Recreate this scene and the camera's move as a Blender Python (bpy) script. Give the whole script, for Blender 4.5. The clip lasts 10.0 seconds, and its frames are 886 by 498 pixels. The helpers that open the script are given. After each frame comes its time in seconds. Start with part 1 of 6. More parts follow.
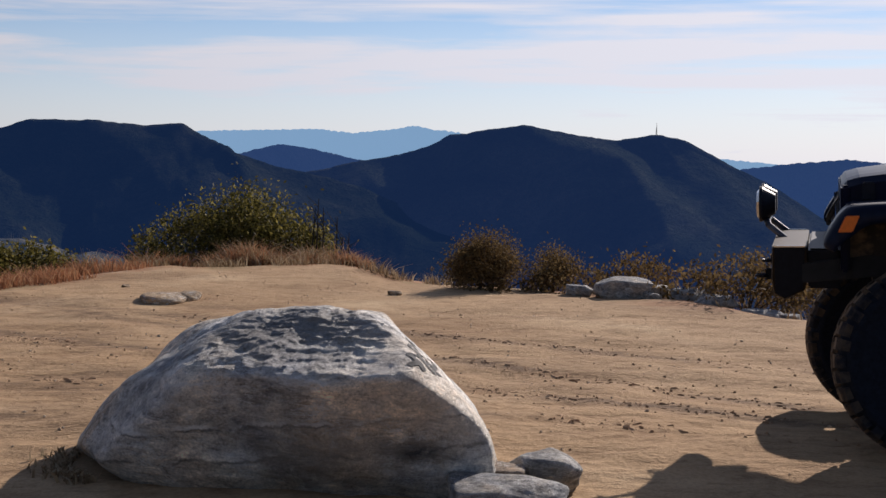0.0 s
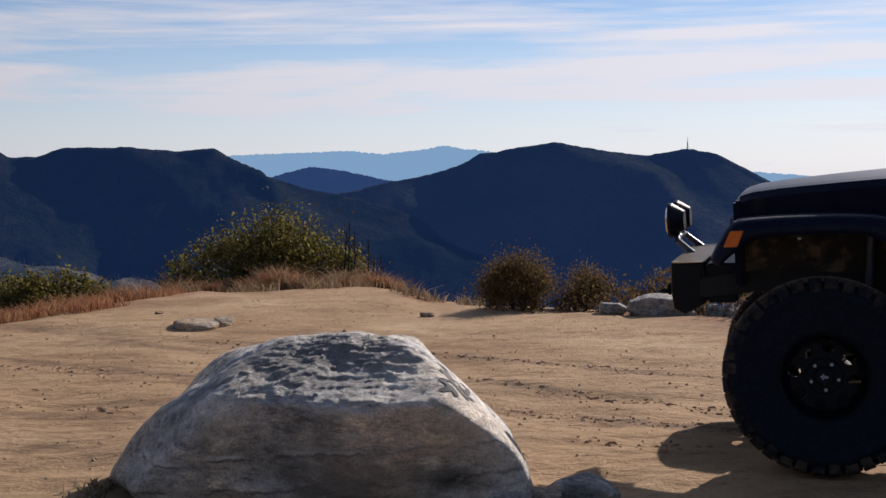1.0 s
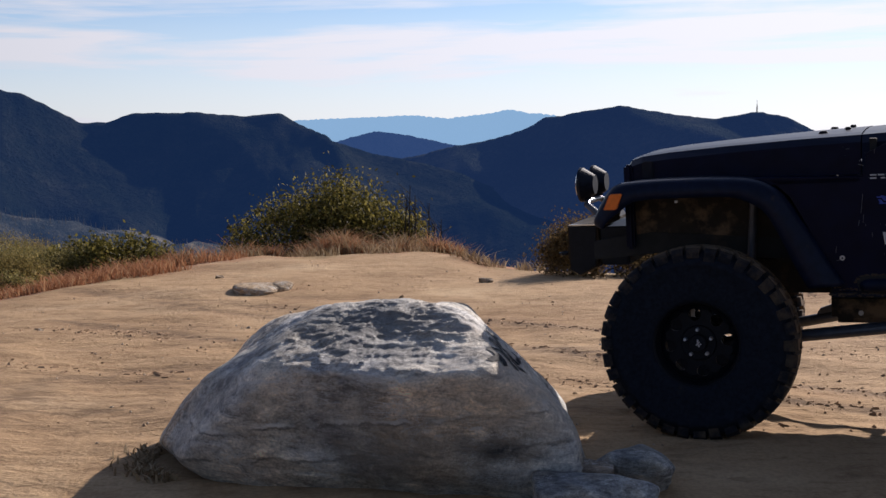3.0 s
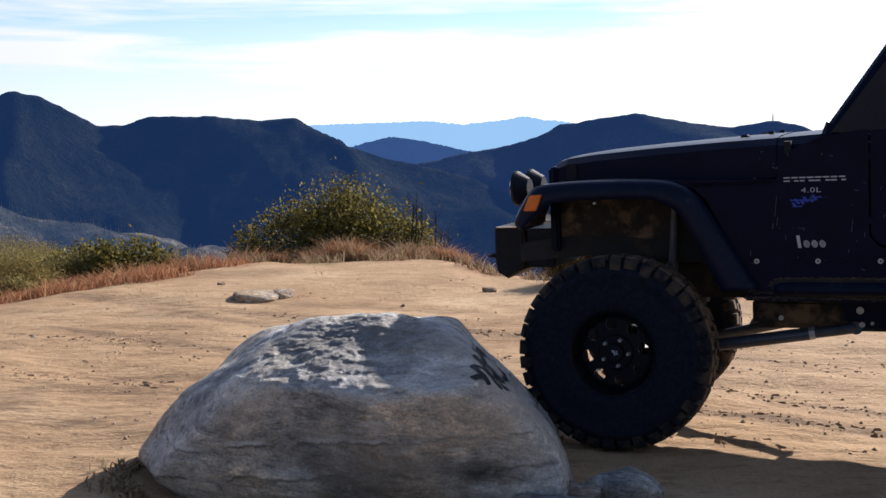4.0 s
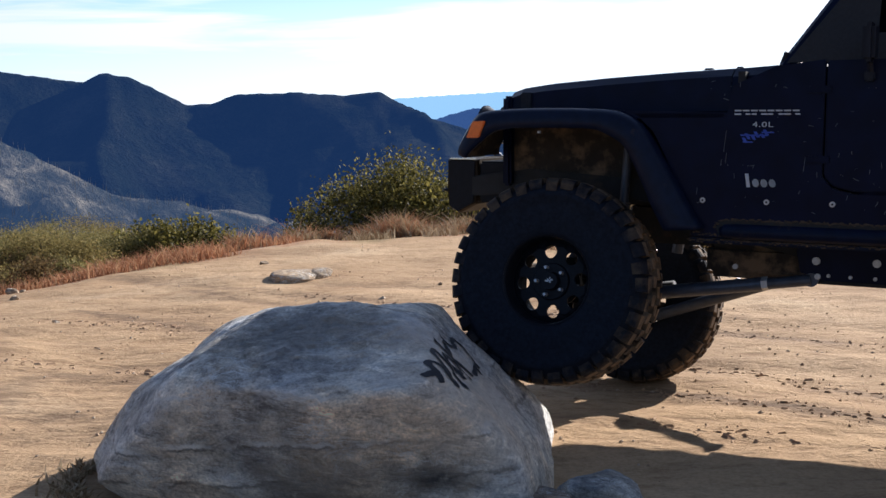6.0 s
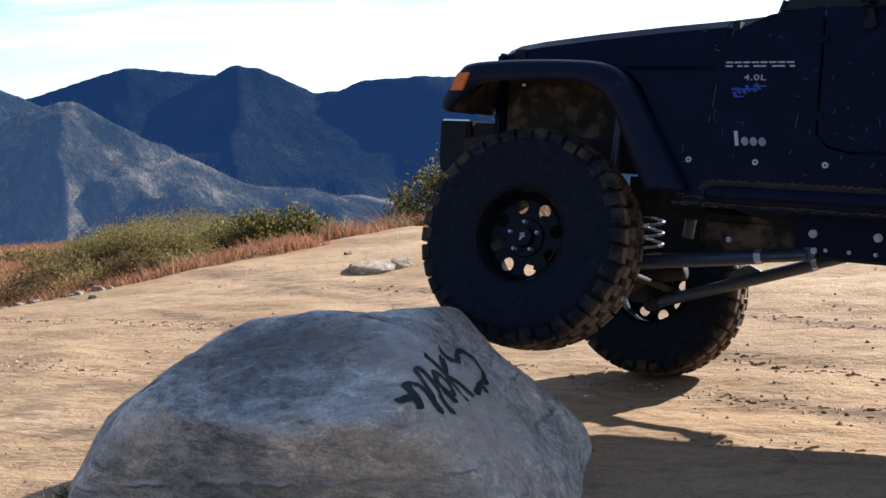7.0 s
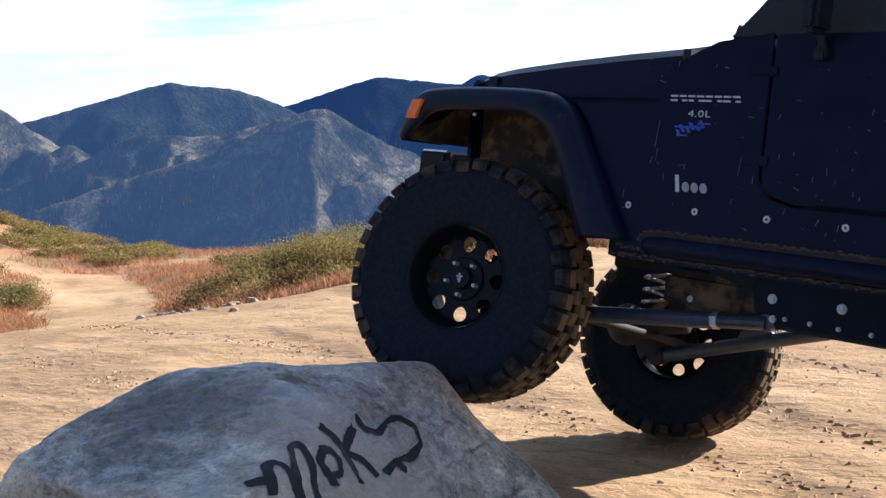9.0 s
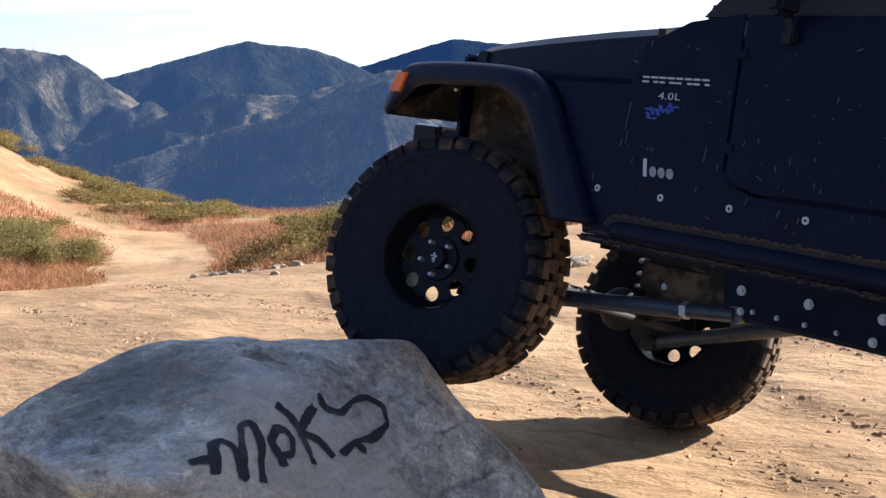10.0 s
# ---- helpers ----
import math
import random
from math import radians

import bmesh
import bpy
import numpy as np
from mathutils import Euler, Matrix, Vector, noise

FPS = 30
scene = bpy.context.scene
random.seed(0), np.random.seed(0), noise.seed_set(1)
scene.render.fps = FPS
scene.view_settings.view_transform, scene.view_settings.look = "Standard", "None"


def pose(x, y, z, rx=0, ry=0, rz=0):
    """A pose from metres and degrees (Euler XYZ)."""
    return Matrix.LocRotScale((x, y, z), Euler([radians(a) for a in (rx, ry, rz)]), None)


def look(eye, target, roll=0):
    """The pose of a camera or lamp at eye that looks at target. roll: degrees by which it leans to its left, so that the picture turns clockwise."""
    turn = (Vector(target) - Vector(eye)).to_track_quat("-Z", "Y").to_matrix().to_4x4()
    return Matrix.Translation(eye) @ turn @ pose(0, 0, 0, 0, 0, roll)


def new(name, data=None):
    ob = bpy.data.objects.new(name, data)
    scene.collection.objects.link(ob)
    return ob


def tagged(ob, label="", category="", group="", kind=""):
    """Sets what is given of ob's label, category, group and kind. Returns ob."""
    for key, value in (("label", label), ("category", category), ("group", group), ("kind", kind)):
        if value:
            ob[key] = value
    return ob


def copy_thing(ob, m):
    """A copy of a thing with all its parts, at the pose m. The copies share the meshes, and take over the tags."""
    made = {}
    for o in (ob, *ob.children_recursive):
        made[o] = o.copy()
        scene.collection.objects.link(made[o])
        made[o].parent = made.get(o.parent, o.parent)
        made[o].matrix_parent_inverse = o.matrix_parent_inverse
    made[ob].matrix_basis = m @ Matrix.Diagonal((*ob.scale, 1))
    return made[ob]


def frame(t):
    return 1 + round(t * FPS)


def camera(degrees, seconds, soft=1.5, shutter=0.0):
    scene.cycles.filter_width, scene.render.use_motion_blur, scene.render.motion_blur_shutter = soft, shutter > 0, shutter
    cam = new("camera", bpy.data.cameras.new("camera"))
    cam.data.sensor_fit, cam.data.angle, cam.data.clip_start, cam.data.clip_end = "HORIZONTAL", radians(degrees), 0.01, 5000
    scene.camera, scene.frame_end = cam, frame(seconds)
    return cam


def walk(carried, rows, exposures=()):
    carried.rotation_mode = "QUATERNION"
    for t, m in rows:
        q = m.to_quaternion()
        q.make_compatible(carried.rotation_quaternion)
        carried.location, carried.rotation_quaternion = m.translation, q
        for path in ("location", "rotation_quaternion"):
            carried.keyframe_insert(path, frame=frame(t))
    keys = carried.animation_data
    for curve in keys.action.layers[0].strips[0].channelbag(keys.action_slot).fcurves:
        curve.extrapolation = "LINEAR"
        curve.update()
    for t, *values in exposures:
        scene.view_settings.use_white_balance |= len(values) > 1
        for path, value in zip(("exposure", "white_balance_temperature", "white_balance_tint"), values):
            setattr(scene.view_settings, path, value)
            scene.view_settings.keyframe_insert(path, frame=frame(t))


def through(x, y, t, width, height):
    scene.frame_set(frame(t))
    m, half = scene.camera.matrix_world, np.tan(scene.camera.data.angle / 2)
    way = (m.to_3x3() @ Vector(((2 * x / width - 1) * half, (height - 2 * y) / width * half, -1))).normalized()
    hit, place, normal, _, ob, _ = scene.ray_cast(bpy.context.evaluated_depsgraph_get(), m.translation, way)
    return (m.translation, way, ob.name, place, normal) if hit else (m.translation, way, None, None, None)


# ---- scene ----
cam = camera(42.7, 10.0)
PATH = [
    (0, (-0.004, 0.056, 1.389), (-0.005, 2.05, 1.239), 0.5),
    (0.5, (-0.002, 0.074, 1.389), (-0.049, 2.066, 1.227), 0.2),
    (1, (0.005, 0.112, 1.403), (-0.053, 2.108, 1.287), -0.8),
    (1.5, (0.018, 0.114, 1.404), (-0.059, 2.107, 1.257), -2.1),
    (2, (0.022, 0.116, 1.393), (-0.08, 2.107, 1.229), -1.6),
    (2.5, (0.025, 0.158, 1.393), (-0.118, 2.145, 1.216), -1.3),
    (4, (0.17, 0.394, 1.417), (-0.026, 2.377, 1.251), -0.4),
    (4.5, (0.175, 0.417, 1.408), (0.085, 2.409, 1.256), -0.1),
    (5, (0.243, 0.45, 1.399), (0.116, 2.438, 1.229), -0.8),
    (6.5, (0.795, 1.213, 1.424), (0.336, 3.146, 1.199), -3.0),
    (7, (0.953, 1.568, 1.395), (0.383, 3.47, 1.159), -4.2),
    (7.5, (1.2, 1.834, 1.415), (0.47, 3.679, 1.156), -3.0),
    (8, (1.335, 2.044, 1.419), (0.584, 3.892, 1.277), -2.9),
    (8.5, (1.577, 2.237, 1.412), (0.594, 3.967, 1.214), 0.5),
    (9, (1.696, 2.408, 1.417), (0.74, 4.154, 1.225), -3.5),
    (9.5, (1.86, 2.531, 1.422), (0.8, 4.212, 1.199), -0.7),
    (10, (1.952, 2.604, 1.454), (0.888, 4.279, 1.204), -2.4),
]
EXPOSURE = [(0.0, 0.05, 6400, 18), (2.7, 0.20, 6400, 18), (3.8, 0.80, 6250, 16), (5.2, 0.70, 6150, 15), (6.3, 1.03, 5900, 12), (7.0, 1.19, 5850, 11), (8.0, 1.38, 5950, 12), (9.0, 1.45, 6050, 13), (10.0, 1.46, 6200, 14)]
walk(cam, [(t, look(eye, target, roll)) for t, eye, target, roll in PATH], EXPOSURE)

# ---------------------------------------------------------------- light
SUN_AZ, SUN_EL = radians(32.0), radians(26.5)
SUN_WAY = Vector((math.sin(SUN_AZ) * math.cos(SUN_EL), math.cos(SUN_AZ) * math.cos(SUN_EL), math.sin(SUN_EL)))

world = bpy.data.worlds.new("sky")
scene.world = world
world.use_nodes = True


def build_sky():
    nt = world.node_tree
    nt.nodes.clear()
    L = nt.links.new
    out = nt.nodes.new("ShaderNodeOutputWorld")
    bg = nt.nodes.new("ShaderNodeBackground")
    sky = nt.nodes.new("ShaderNodeTexSky")
    sky.sky_type = "NISHITA"
    sky.sun_disc = False
    sky.sun_elevation = SUN_EL
    sky.sun_rotation = SUN_AZ
    sky.altitude = 1500
    sky.air_density, sky.dust_density, sky.ozone_density = 1.0, 0.25, 2.4
    co = nt.nodes.new("ShaderNodeTexCoord")
    turn = nt.nodes.new("ShaderNodeMapping")
    turn.inputs["Rotation"].default_value = (radians(3), radians(4), radians(20))
    turn.inputs["Scale"].default_value = (1.3, 2.1, 15.0)
    L(co.outputs["Generated"], turn.inputs["Vector"])
    big = nt.nodes.new("ShaderNodeTexNoise")
    big.inputs["Scale"].default_value, big.inputs["Detail"].default_value = 1.7, 7
    big.inputs["Roughness"].default_value, big.inputs["Distortion"].default_value = 0.55, 0.5
    L(turn.outputs["Vector"], big.inputs["Vector"])
    ramp = nt.nodes.new("ShaderNodeValToRGB")
    ramp.color_ramp.elements[0].position, ramp.color_ramp.elements[0].color = 0.42, (0.0, 0.0, 0.0, 1)
    ramp.color_ramp.elements[1].position, ramp.color_ramp.elements[1].color = 0.565, (0.97, 0.97, 0.97, 1)
    comb = nt.nodes.new("ShaderNodeMapping")
    comb.inputs["Rotation"].default_value = (radians(-2), radians(6), radians(34))
    comb.inputs["Scale"].default_value = (2.2, 5.0, 46.0)
    L(co.outputs["Generated"], comb.inputs["Vector"])
    wisp = nt.nodes.new("ShaderNodeTexNoise")
    wisp.inputs["Scale"].default_value, wisp.inputs["Detail"].default_value = 1.5, 6
    wisp.inputs["Roughness"].default_value, wisp.inputs["Distortion"].default_value = 0.6, 0.8
    L(comb.outputs["Vector"], wisp.inputs["Vector"])
    both = nt.nodes.new("ShaderNodeMix")
    both.inputs["Factor"].default_value = 0.3
    L(big.outputs["Fac"], both.inputs["A"])
    L(wisp.outputs["Fac"], both.inputs["B"])
    L(both.outputs["Result"], ramp.inputs["Fac"])
    # thin cloud scatters the sun's light: whiter and brighter towards the sun
    dot = nt.nodes.new("ShaderNodeVectorMath")
    dot.operation = "DOT_PRODUCT"
    dot.inputs[1].default_value = SUN_WAY
    L(co.outputs["Generated"], dot.inputs[0])
    glow = nt.nodes.new("ShaderNodeMapRange")
    glow.inputs["From Min"].default_value, glow.inputs["From Max"].default_value = -0.5, 1.0
    glow.inputs["To Min"].default_value, glow.inputs["To Max"].default_value = 0.6, 9.8
    L(dot.outputs["Value"], glow.inputs["Value"])
    white = nt.nodes.new("ShaderNodeVectorMath")
    white.operation = "SCALE"
    white.inputs[0].default_value = (0.95, 0.975, 1.02)
    L(glow.outputs["Result"], white.inputs["Scale"])
    mix = nt.nodes.new("ShaderNodeMix")
    mix.data_type = "RGBA"
    # the veil thins out towards the zenith
    up = nt.nodes.new("ShaderNodeSeparateXYZ")
    L(co.outputs["Generated"], up.inputs["Vector"])
    thin = nt.nodes.new("ShaderNodeMapRange")
    thin.inputs["From Min"].default_value, thin.inputs["From Max"].default_value = 0.18, 0.75
    thin.inputs["To Min"].default_value, thin.inputs["To Max"].default_value = 1.0, 0.12
    L(up.outputs["Z"], thin.inputs["Value"])
    cover = nt.nodes.new("ShaderNodeMath")
    cover.operation = "MULTIPLY"
    low = nt.nodes.new("ShaderNodeMapRange")
    low.inputs["From Min"].default_value, low.inputs["From Max"].default_value = 0.0, 0.13
    low.inputs["To Min"].default_value, low.inputs["To Max"].default_value = 0.9, 0.0
    L(up.outputs["Z"], low.inputs["Value"])
    most = nt.nodes.new("ShaderNodeMath")
    most.operation = "MAXIMUM"
    L(ramp.outputs["Color"], most.inputs[0])
    L(low.outputs["Result"], most.inputs[1])
    L(most.outputs["Value"], cover.inputs[0])
    L(thin.outputs["Result"], cover.inputs[1])
    L(cover.outputs["Value"], mix.inputs["Factor"])
    L(sky.outputs["Color"], mix.inputs["A"])
    L(white.outputs["Vector"], mix.inputs["B"])
    bg.inputs["Strength"].default_value = 0.085
    L(mix.outputs["Result"], bg.inputs["Color"])
    L(bg.outputs["Background"], out.inputs["Surface"])


build_sky()
sun = new("sun", bpy.data.lights.new("sun", "SUN"))
sun.data.energy, sun.data.angle, sun.data.color = 5.0, radians(0.53), (1.0, 0.93, 0.82)
sun.matrix_world = look(SUN_WAY * 50, (0, 0, 0))


# ---------------------------------------------------------------- materials
def material(name, rough=0.8, metal=0.0):
    m = bpy.data.materials.new(name)
    m.use_nodes = True
    b = m.node_tree.nodes["Principled BSDF"]
    b.inputs["Roughness"].default_value, b.inputs["Metallic"].default_value = rough, metal
    return m, m.node_tree, b


def tex(nt, kind, scale, detail=4.0, vec=None, rough=0.55, distort=0.0):
    n = nt.nodes.new("ShaderNodeTexNoise" if kind == "noise" else "ShaderNodeTexVoronoi")
    n.inputs["Scale"].default_value = scale
    if kind == "noise":
        n.inputs["Detail"].default_value, n.inputs["Roughness"].default_value = detail, rough
        n.inputs["Distortion"].default_value = distort
    if vec is None:
        vec = nt.nodes.new("ShaderNodeTexCoord").outputs["Object"]
    nt.links.new(vec, n.inputs["Vector"])
    return n.outputs["Fac"] if kind == "noise" else n.outputs["Distance"]


def mapped(nt, scale=(1, 1, 1), rot=(0, 0, 0)):
    co = nt.nodes.new("ShaderNodeTexCoord")
    mp = nt.nodes.new("ShaderNodeMapping")
    mp.inputs["Scale"].default_value = scale
    mp.inputs["Rotation"].default_value = [radians(a) for a in rot]
    nt.links.new(co.outputs["Object"], mp.inputs["Vector"])
    return mp.outputs["Vector"]


def ramp(nt, value, stops):
    r = nt.nodes.new("ShaderNodeValToRGB")
    e = r.color_ramp.elements
    while len(e) < len(stops):
        e.new(0.5)
    for el, (p, c) in zip(e, stops):
        el.position, el.color = p, (*c, 1) if len(c) == 3 else c
    nt.links.new(value, r.inputs["Fac"])
    return r.outputs["Color"]


def mixc(nt, fac, a, b, blend="MIX"):
    n = nt.nodes.new("ShaderNodeMix")
    n.data_type, n.blend_type = "RGBA", blend
    for socket, v in (("Factor", fac), ("A", a), ("B", b)):
        if isinstance(v, (int, float)):
            n.inputs[socket].default_value = v
        elif isinstance(v, tuple):
            n.inputs[socket].default_value = (*v, 1)
        else:
            nt.links.new(v, n.inputs[socket])
    return n.outputs["Result"]


def bump(nt, b, height, dist=0.01, strength=0.6):
    n = nt.nodes.new("ShaderNodeBump")
    n.inputs["Distance"].default_value, n.inputs["Strength"].default_value = dist, strength
    nt.links.new(height, n.inputs["Height"])
    nt.links.new(n.outputs["Normal"], b.inputs["Normal"])


def math2(nt, op, a, b=None):
    n = nt.nodes.new("ShaderNodeMath")
    n.operation = op
    for i, v in enumerate((a, b)):
        if v is None:
            continue
        if isinstance(v, (int, float)):
            n.inputs[i].default_value = v
        else:
            nt.links.new(v, n.inputs[i])
    return n.outputs["Value"]


def base(nt, b, colour):
    nt.links.new(colour, b.inputs["Base Color"])


def mat_dirt():
    m, nt, b = material("sandy_dirt", 0.95)
    b.inputs["Specular IOR Level"].default_value = 0.15
    big = tex(nt, "noise", 0.55, 5, distort=0.4)
    streak = tex(nt, "noise", 2.3, 8, mapped(nt, (0.55, 1.4, 1), (0, 0, 14)), 0.68, 1.6)
    lump = tex(nt, "noise", 9.0, 6, mapped(nt, (0.6, 1.3, 1), (0, 0, 14)), 0.7, 0.5)
    grain = tex(nt, "noise", 55, 4)
    peb = tex(nt, "voronoi", 26)
    c = ramp(nt, big, [(0.3, (0.335, 0.21, 0.112)), (0.55, (0.45, 0.30, 0.168)), (0.75, (0.55, 0.40, 0.245))])
    c = mixc(nt, 0.45, c, ramp(nt, streak, [(0.36, (0.50, 0.42, 0.36)), (0.48, (1, 1, 1)), (0.72, (1.12, 1.1, 1.06))]), "MULTIPLY")
    c = mixc(nt, 0.5, c, ramp(nt, lump, [(0.36, (0.52, 0.47, 0.43)), (0.48, (1, 1, 1)), (0.7, (1.1, 1.09, 1.07))]), "MULTIPLY")
    c = mixc(nt, 0.5, c, ramp(nt, grain, [(0.3, (0.62, 0.6, 0.58)), (0.6, (1.1, 1.1, 1.1))]), "MULTIPLY")
    ch = nt.nodes.new("ShaderNodeAttribute")
    ch.attribute_name = "churned"
    damp = math2(nt, "MULTIPLY", ch.outputs["Fac"], ramp(nt, lump, [(0.42, (1, 1, 1)), (0.66, (0.25, 0.25, 0.25))]))
    c = mixc(nt, damp, c, (0.145, 0.09, 0.053))
    at = nt.nodes.new("ShaderNodeAttribute")
    at.attribute_name = "litter"
    rust = ramp(nt, tex(nt, "noise", 1.6, 6), [(0.3, (0.24, 0.13, 0.075)), (0.5, (0.36, 0.18, 0.095)), (0.72, (0.42, 0.29, 0.17))])
    green = ramp(nt, tex(nt, "noise", 0.5, 6), [(0.45, (0, 0, 0)), (0.56, (0.75, 0.75, 0.75))])
    rust = mixc(nt, green, rust, (0.20, 0.165, 0.075))
    c = mixc(nt, at.outputs["Fac"], c, rust)
    base(nt, b, c)
    h = math2(nt, "ADD", math2(nt, "ADD", math2(nt, "MULTIPLY", streak, 0.8), math2(nt, "MULTIPLY", lump, 0.9)), math2(nt, "MULTIPLY", grain, 0.2))
    h = math2(nt, "SUBTRACT", h, math2(nt, "MULTIPLY", peb, 0.12))
    bump(nt, b, h, 0.05, 0.55)
    return m


def mat_slope(name, dark, mid, pale, scale, haze, haze_glow, tall=(1, 1, 0.5)):
    """Far hillside of brush and burnt wood, its blue air painted in as glow."""
    m, nt, b = material(name, 1.0)
    b.inputs["Specular IOR Level"].default_value = 0.0
    v = mapped(nt, tall)
    a = tex(nt, "noise", scale, 8, v, 0.68, 0.6)
    f = tex(nt, "noise", scale * 9, 5, v, 0.7)
    wide = tex(nt, "noise", scale * 0.22, 4, v, 0.6, 1.0)
    mixed = math2(nt, "ADD", math2(nt, "ADD", math2(nt, "MULTIPLY", a, 0.40), math2(nt, "MULTIPLY", f, 0.22)), math2(nt, "MULTIPLY", wide, 0.38))
    c = ramp(nt, mixed, [(0.42, dark), (0.5, mid), (0.59, pale)])
    base(nt, b, c)
    # emission stands for the haze between here and the slope
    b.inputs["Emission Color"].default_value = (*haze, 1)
    b.inputs["Emission Strength"].default_value = haze_glow
    bump(nt, b, mixed, 0.8 / scale, 0.8)
    return m


def mat_rock(name, dark, mid, pale, veins=True, scale=1.0, gloss=0.15):
    m, nt, b = material(name, 0.6)
    b.inputs["Specular IOR Level"].default_value = 0.1 + 2 * gloss
    slant = mapped(nt, (0.8, 0.9, 1.9), (8, -18, 0))
    layer = tex(nt, "noise", 2.3 * scale, 8, slant, 0.62, 0.9)
    blot = tex(nt, "noise", 3.4 * scale, 6, None, 0.6, 0.3)
    grain = tex(nt, "noise", 85 * scale, 3)
    pits = tex(nt, "voronoi", 34 * scale)
    streak = tex(nt, "noise", 7.5 * scale, 9, mapped(nt, (0.8, 1.1, 2.0), (16, -26, 20)), 0.74, 1.4)
    c = ramp(nt, layer, [(0.3, dark), (0.47, mid), (0.62, pale), (0.78, mid)])
    c = mixc(nt, 0.6, c, ramp(nt, blot, [(0.34, (0.40, 0.42, 0.48)), (0.5, (0.95, 0.94, 0.92)), (0.7, (1.15, 1.12, 1.05))]), "MULTIPLY")
    mott = tex(nt, "noise", 9.0 * scale, 9, mapped(nt, (0.8, 1.0, 1.6), (0, -14, 0)), 0.74, 0.7)
    c = mixc(nt, 0.85, c, ramp(nt, mott, [(0.36, (0.40, 0.40, 0.42)), (0.47, (0.90, 0.90, 0.90)), (0.56, (1.05, 1.04, 1.02)), (0.68, (1.5, 1.47, 1.42))]), "MULTIPLY")
    c = mixc(nt, 0.8, c, ramp(nt, streak, [(0.38, (0.42, 0.42, 0.44)), (0.46, (0.85, 0.85, 0.86)), (0.56, (1.1, 1.09, 1.07)), (0.66, (1.9, 1.86, 1.8))]), "MULTIPLY")
    tint = tex(nt, "noise", 1.1 * scale, 4, None, 0.6, 0.6)
    c = mixc(nt, 0.85, c, ramp(nt, tint, [(0.40, (0.90, 0.96, 1.06)), (0.52, (1.03, 1.0, 0.95)), (0.62, (1.2, 1.0, 0.80))]), "MULTIPLY")
    c = mixc(nt, 0.5, c, ramp(nt, grain, [(0.36, (0.40, 0.40, 0.41)), (0.52, (1, 1, 1)), (0.7, (1.3, 1.3, 1.3))]), "MULTIPLY")
    # hair-thin pale threads of quartz, broken up
    for size, width in ((3.2, 0.016), (6.5, 0.020)):
        line = math2(nt, "ABSOLUTE", math2(nt, "SUBTRACT", tex(nt, "noise", size * scale, 7, mapped(nt, (0.8, 1.0, 1.9), (12, -20, 30)), 0.66, 1.2), 0.5))
        thread = ramp(nt, line, [(0.0, (0.8, 0.8, 0.8)), (width, (0, 0, 0))])
        gaps = ramp(nt, tex(nt, "noise", 4.1 * scale, 5, mapped(nt, (1, 1, 1), (40, 0, 0))), [(0.48, (0, 0, 0)), (0.60, (1, 1, 1))])
        c = mixc(nt, mixc(nt, 1.0, thread, gaps, "MULTIPLY"), c, (0.66, 0.65, 0.62))
    if veins:
        # a pale quartz seam, a dark stain and an orange lichen spot
        sep = nt.nodes.new("ShaderNodeSeparateXYZ")
        nt.links.new(mapped(nt, (1, 1, 1), (0, 5, 0)), sep.inputs["Vector"])
        wob = math2(nt, "MULTIPLY", math2(nt, "SUBTRACT", tex(nt, "noise", 4.5, 6, None, 0.7), 0.5), 0.12)
        for level, half, tone in ((0.05, 0.010, (0.74, 0.72, 0.67)), (0.036, 0.005, (0.05, 0.048, 0.045)), (0.23, 0.006, (0.66, 0.64, 0.6)), (-0.10, 0.006, (0.10, 0.09, 0.08))):
            d = math2(nt, "ABSOLUTE", math2(nt, "ADD", math2(nt, "SUBTRACT", sep.outputs["Z"], level), wob))
            seam = ramp(nt, d, [(half * 0.4, (0.75, 0.75, 0.75)), (half * 1.6, (0, 0, 0))])
            patchy = ramp(nt, tex(nt, "noise", 6.0, 4), [(0.42, (0, 0, 0)), (0.56, (1, 1, 1))])
            c = mixc(nt, mixc(nt, 1.0, seam, patchy, "MULTIPLY"), c, tone)
        # the broad tan patch at x 0.62 paints in light bounced off the dirt
        for place, size, tint, amount in (((0.50, -0.56, -0.06), (6.5, 4, 15), (0.025, 0.026, 0.03), 0.92), ((-0.19, -0.42, 0.04), (20, 8, 22), (0.10, 0.085, 0.055), 0.8), ((0.22, 0.02, 0.43), (11, 14, 11), (0.09, 0.055, 0.035), 0.85), ((0.36, -0.16, 0.37), (4.6, 4.2, 4.6), (0.56, 0.56, 0.56), 0.5), ((0.62, -0.25, 0.2), (2.3, 1.5, 2.6), (0.54, 0.45, 0.35), 0.65), ((-0.12, -0.24, 0.40), (1.9, 2.7, 4.6), (0.155, 0.145, 0.13), 0.72), ((-0.54, -0.16, 0.14), (4.4, 4.0, 6.0), (0.09, 0.11, 0.15), 0.7), ((0.1, -0.62, -0.05), (2.2, 3.0, 4.6), (0.25, 0.215, 0.175), 0.6)):
            co = nt.nodes.new("ShaderNodeTexCoord")
            off = nt.nodes.new("ShaderNodeVectorMath")
            off.operation = "SUBTRACT"
            off.inputs[1].default_value = place
            nt.links.new(co.outputs["Object"], off.inputs[0])
            st = nt.nodes.new("ShaderNodeVectorMath")
            st.operation = "MULTIPLY"
            st.inputs[1].default_value = size
            nt.links.new(off.outputs["Vector"], st.inputs[0])
            ln = nt.nodes.new("ShaderNodeVectorMath")
            ln.operation = "LENGTH"
            nt.links.new(st.outputs["Vector"], ln.inputs[0])
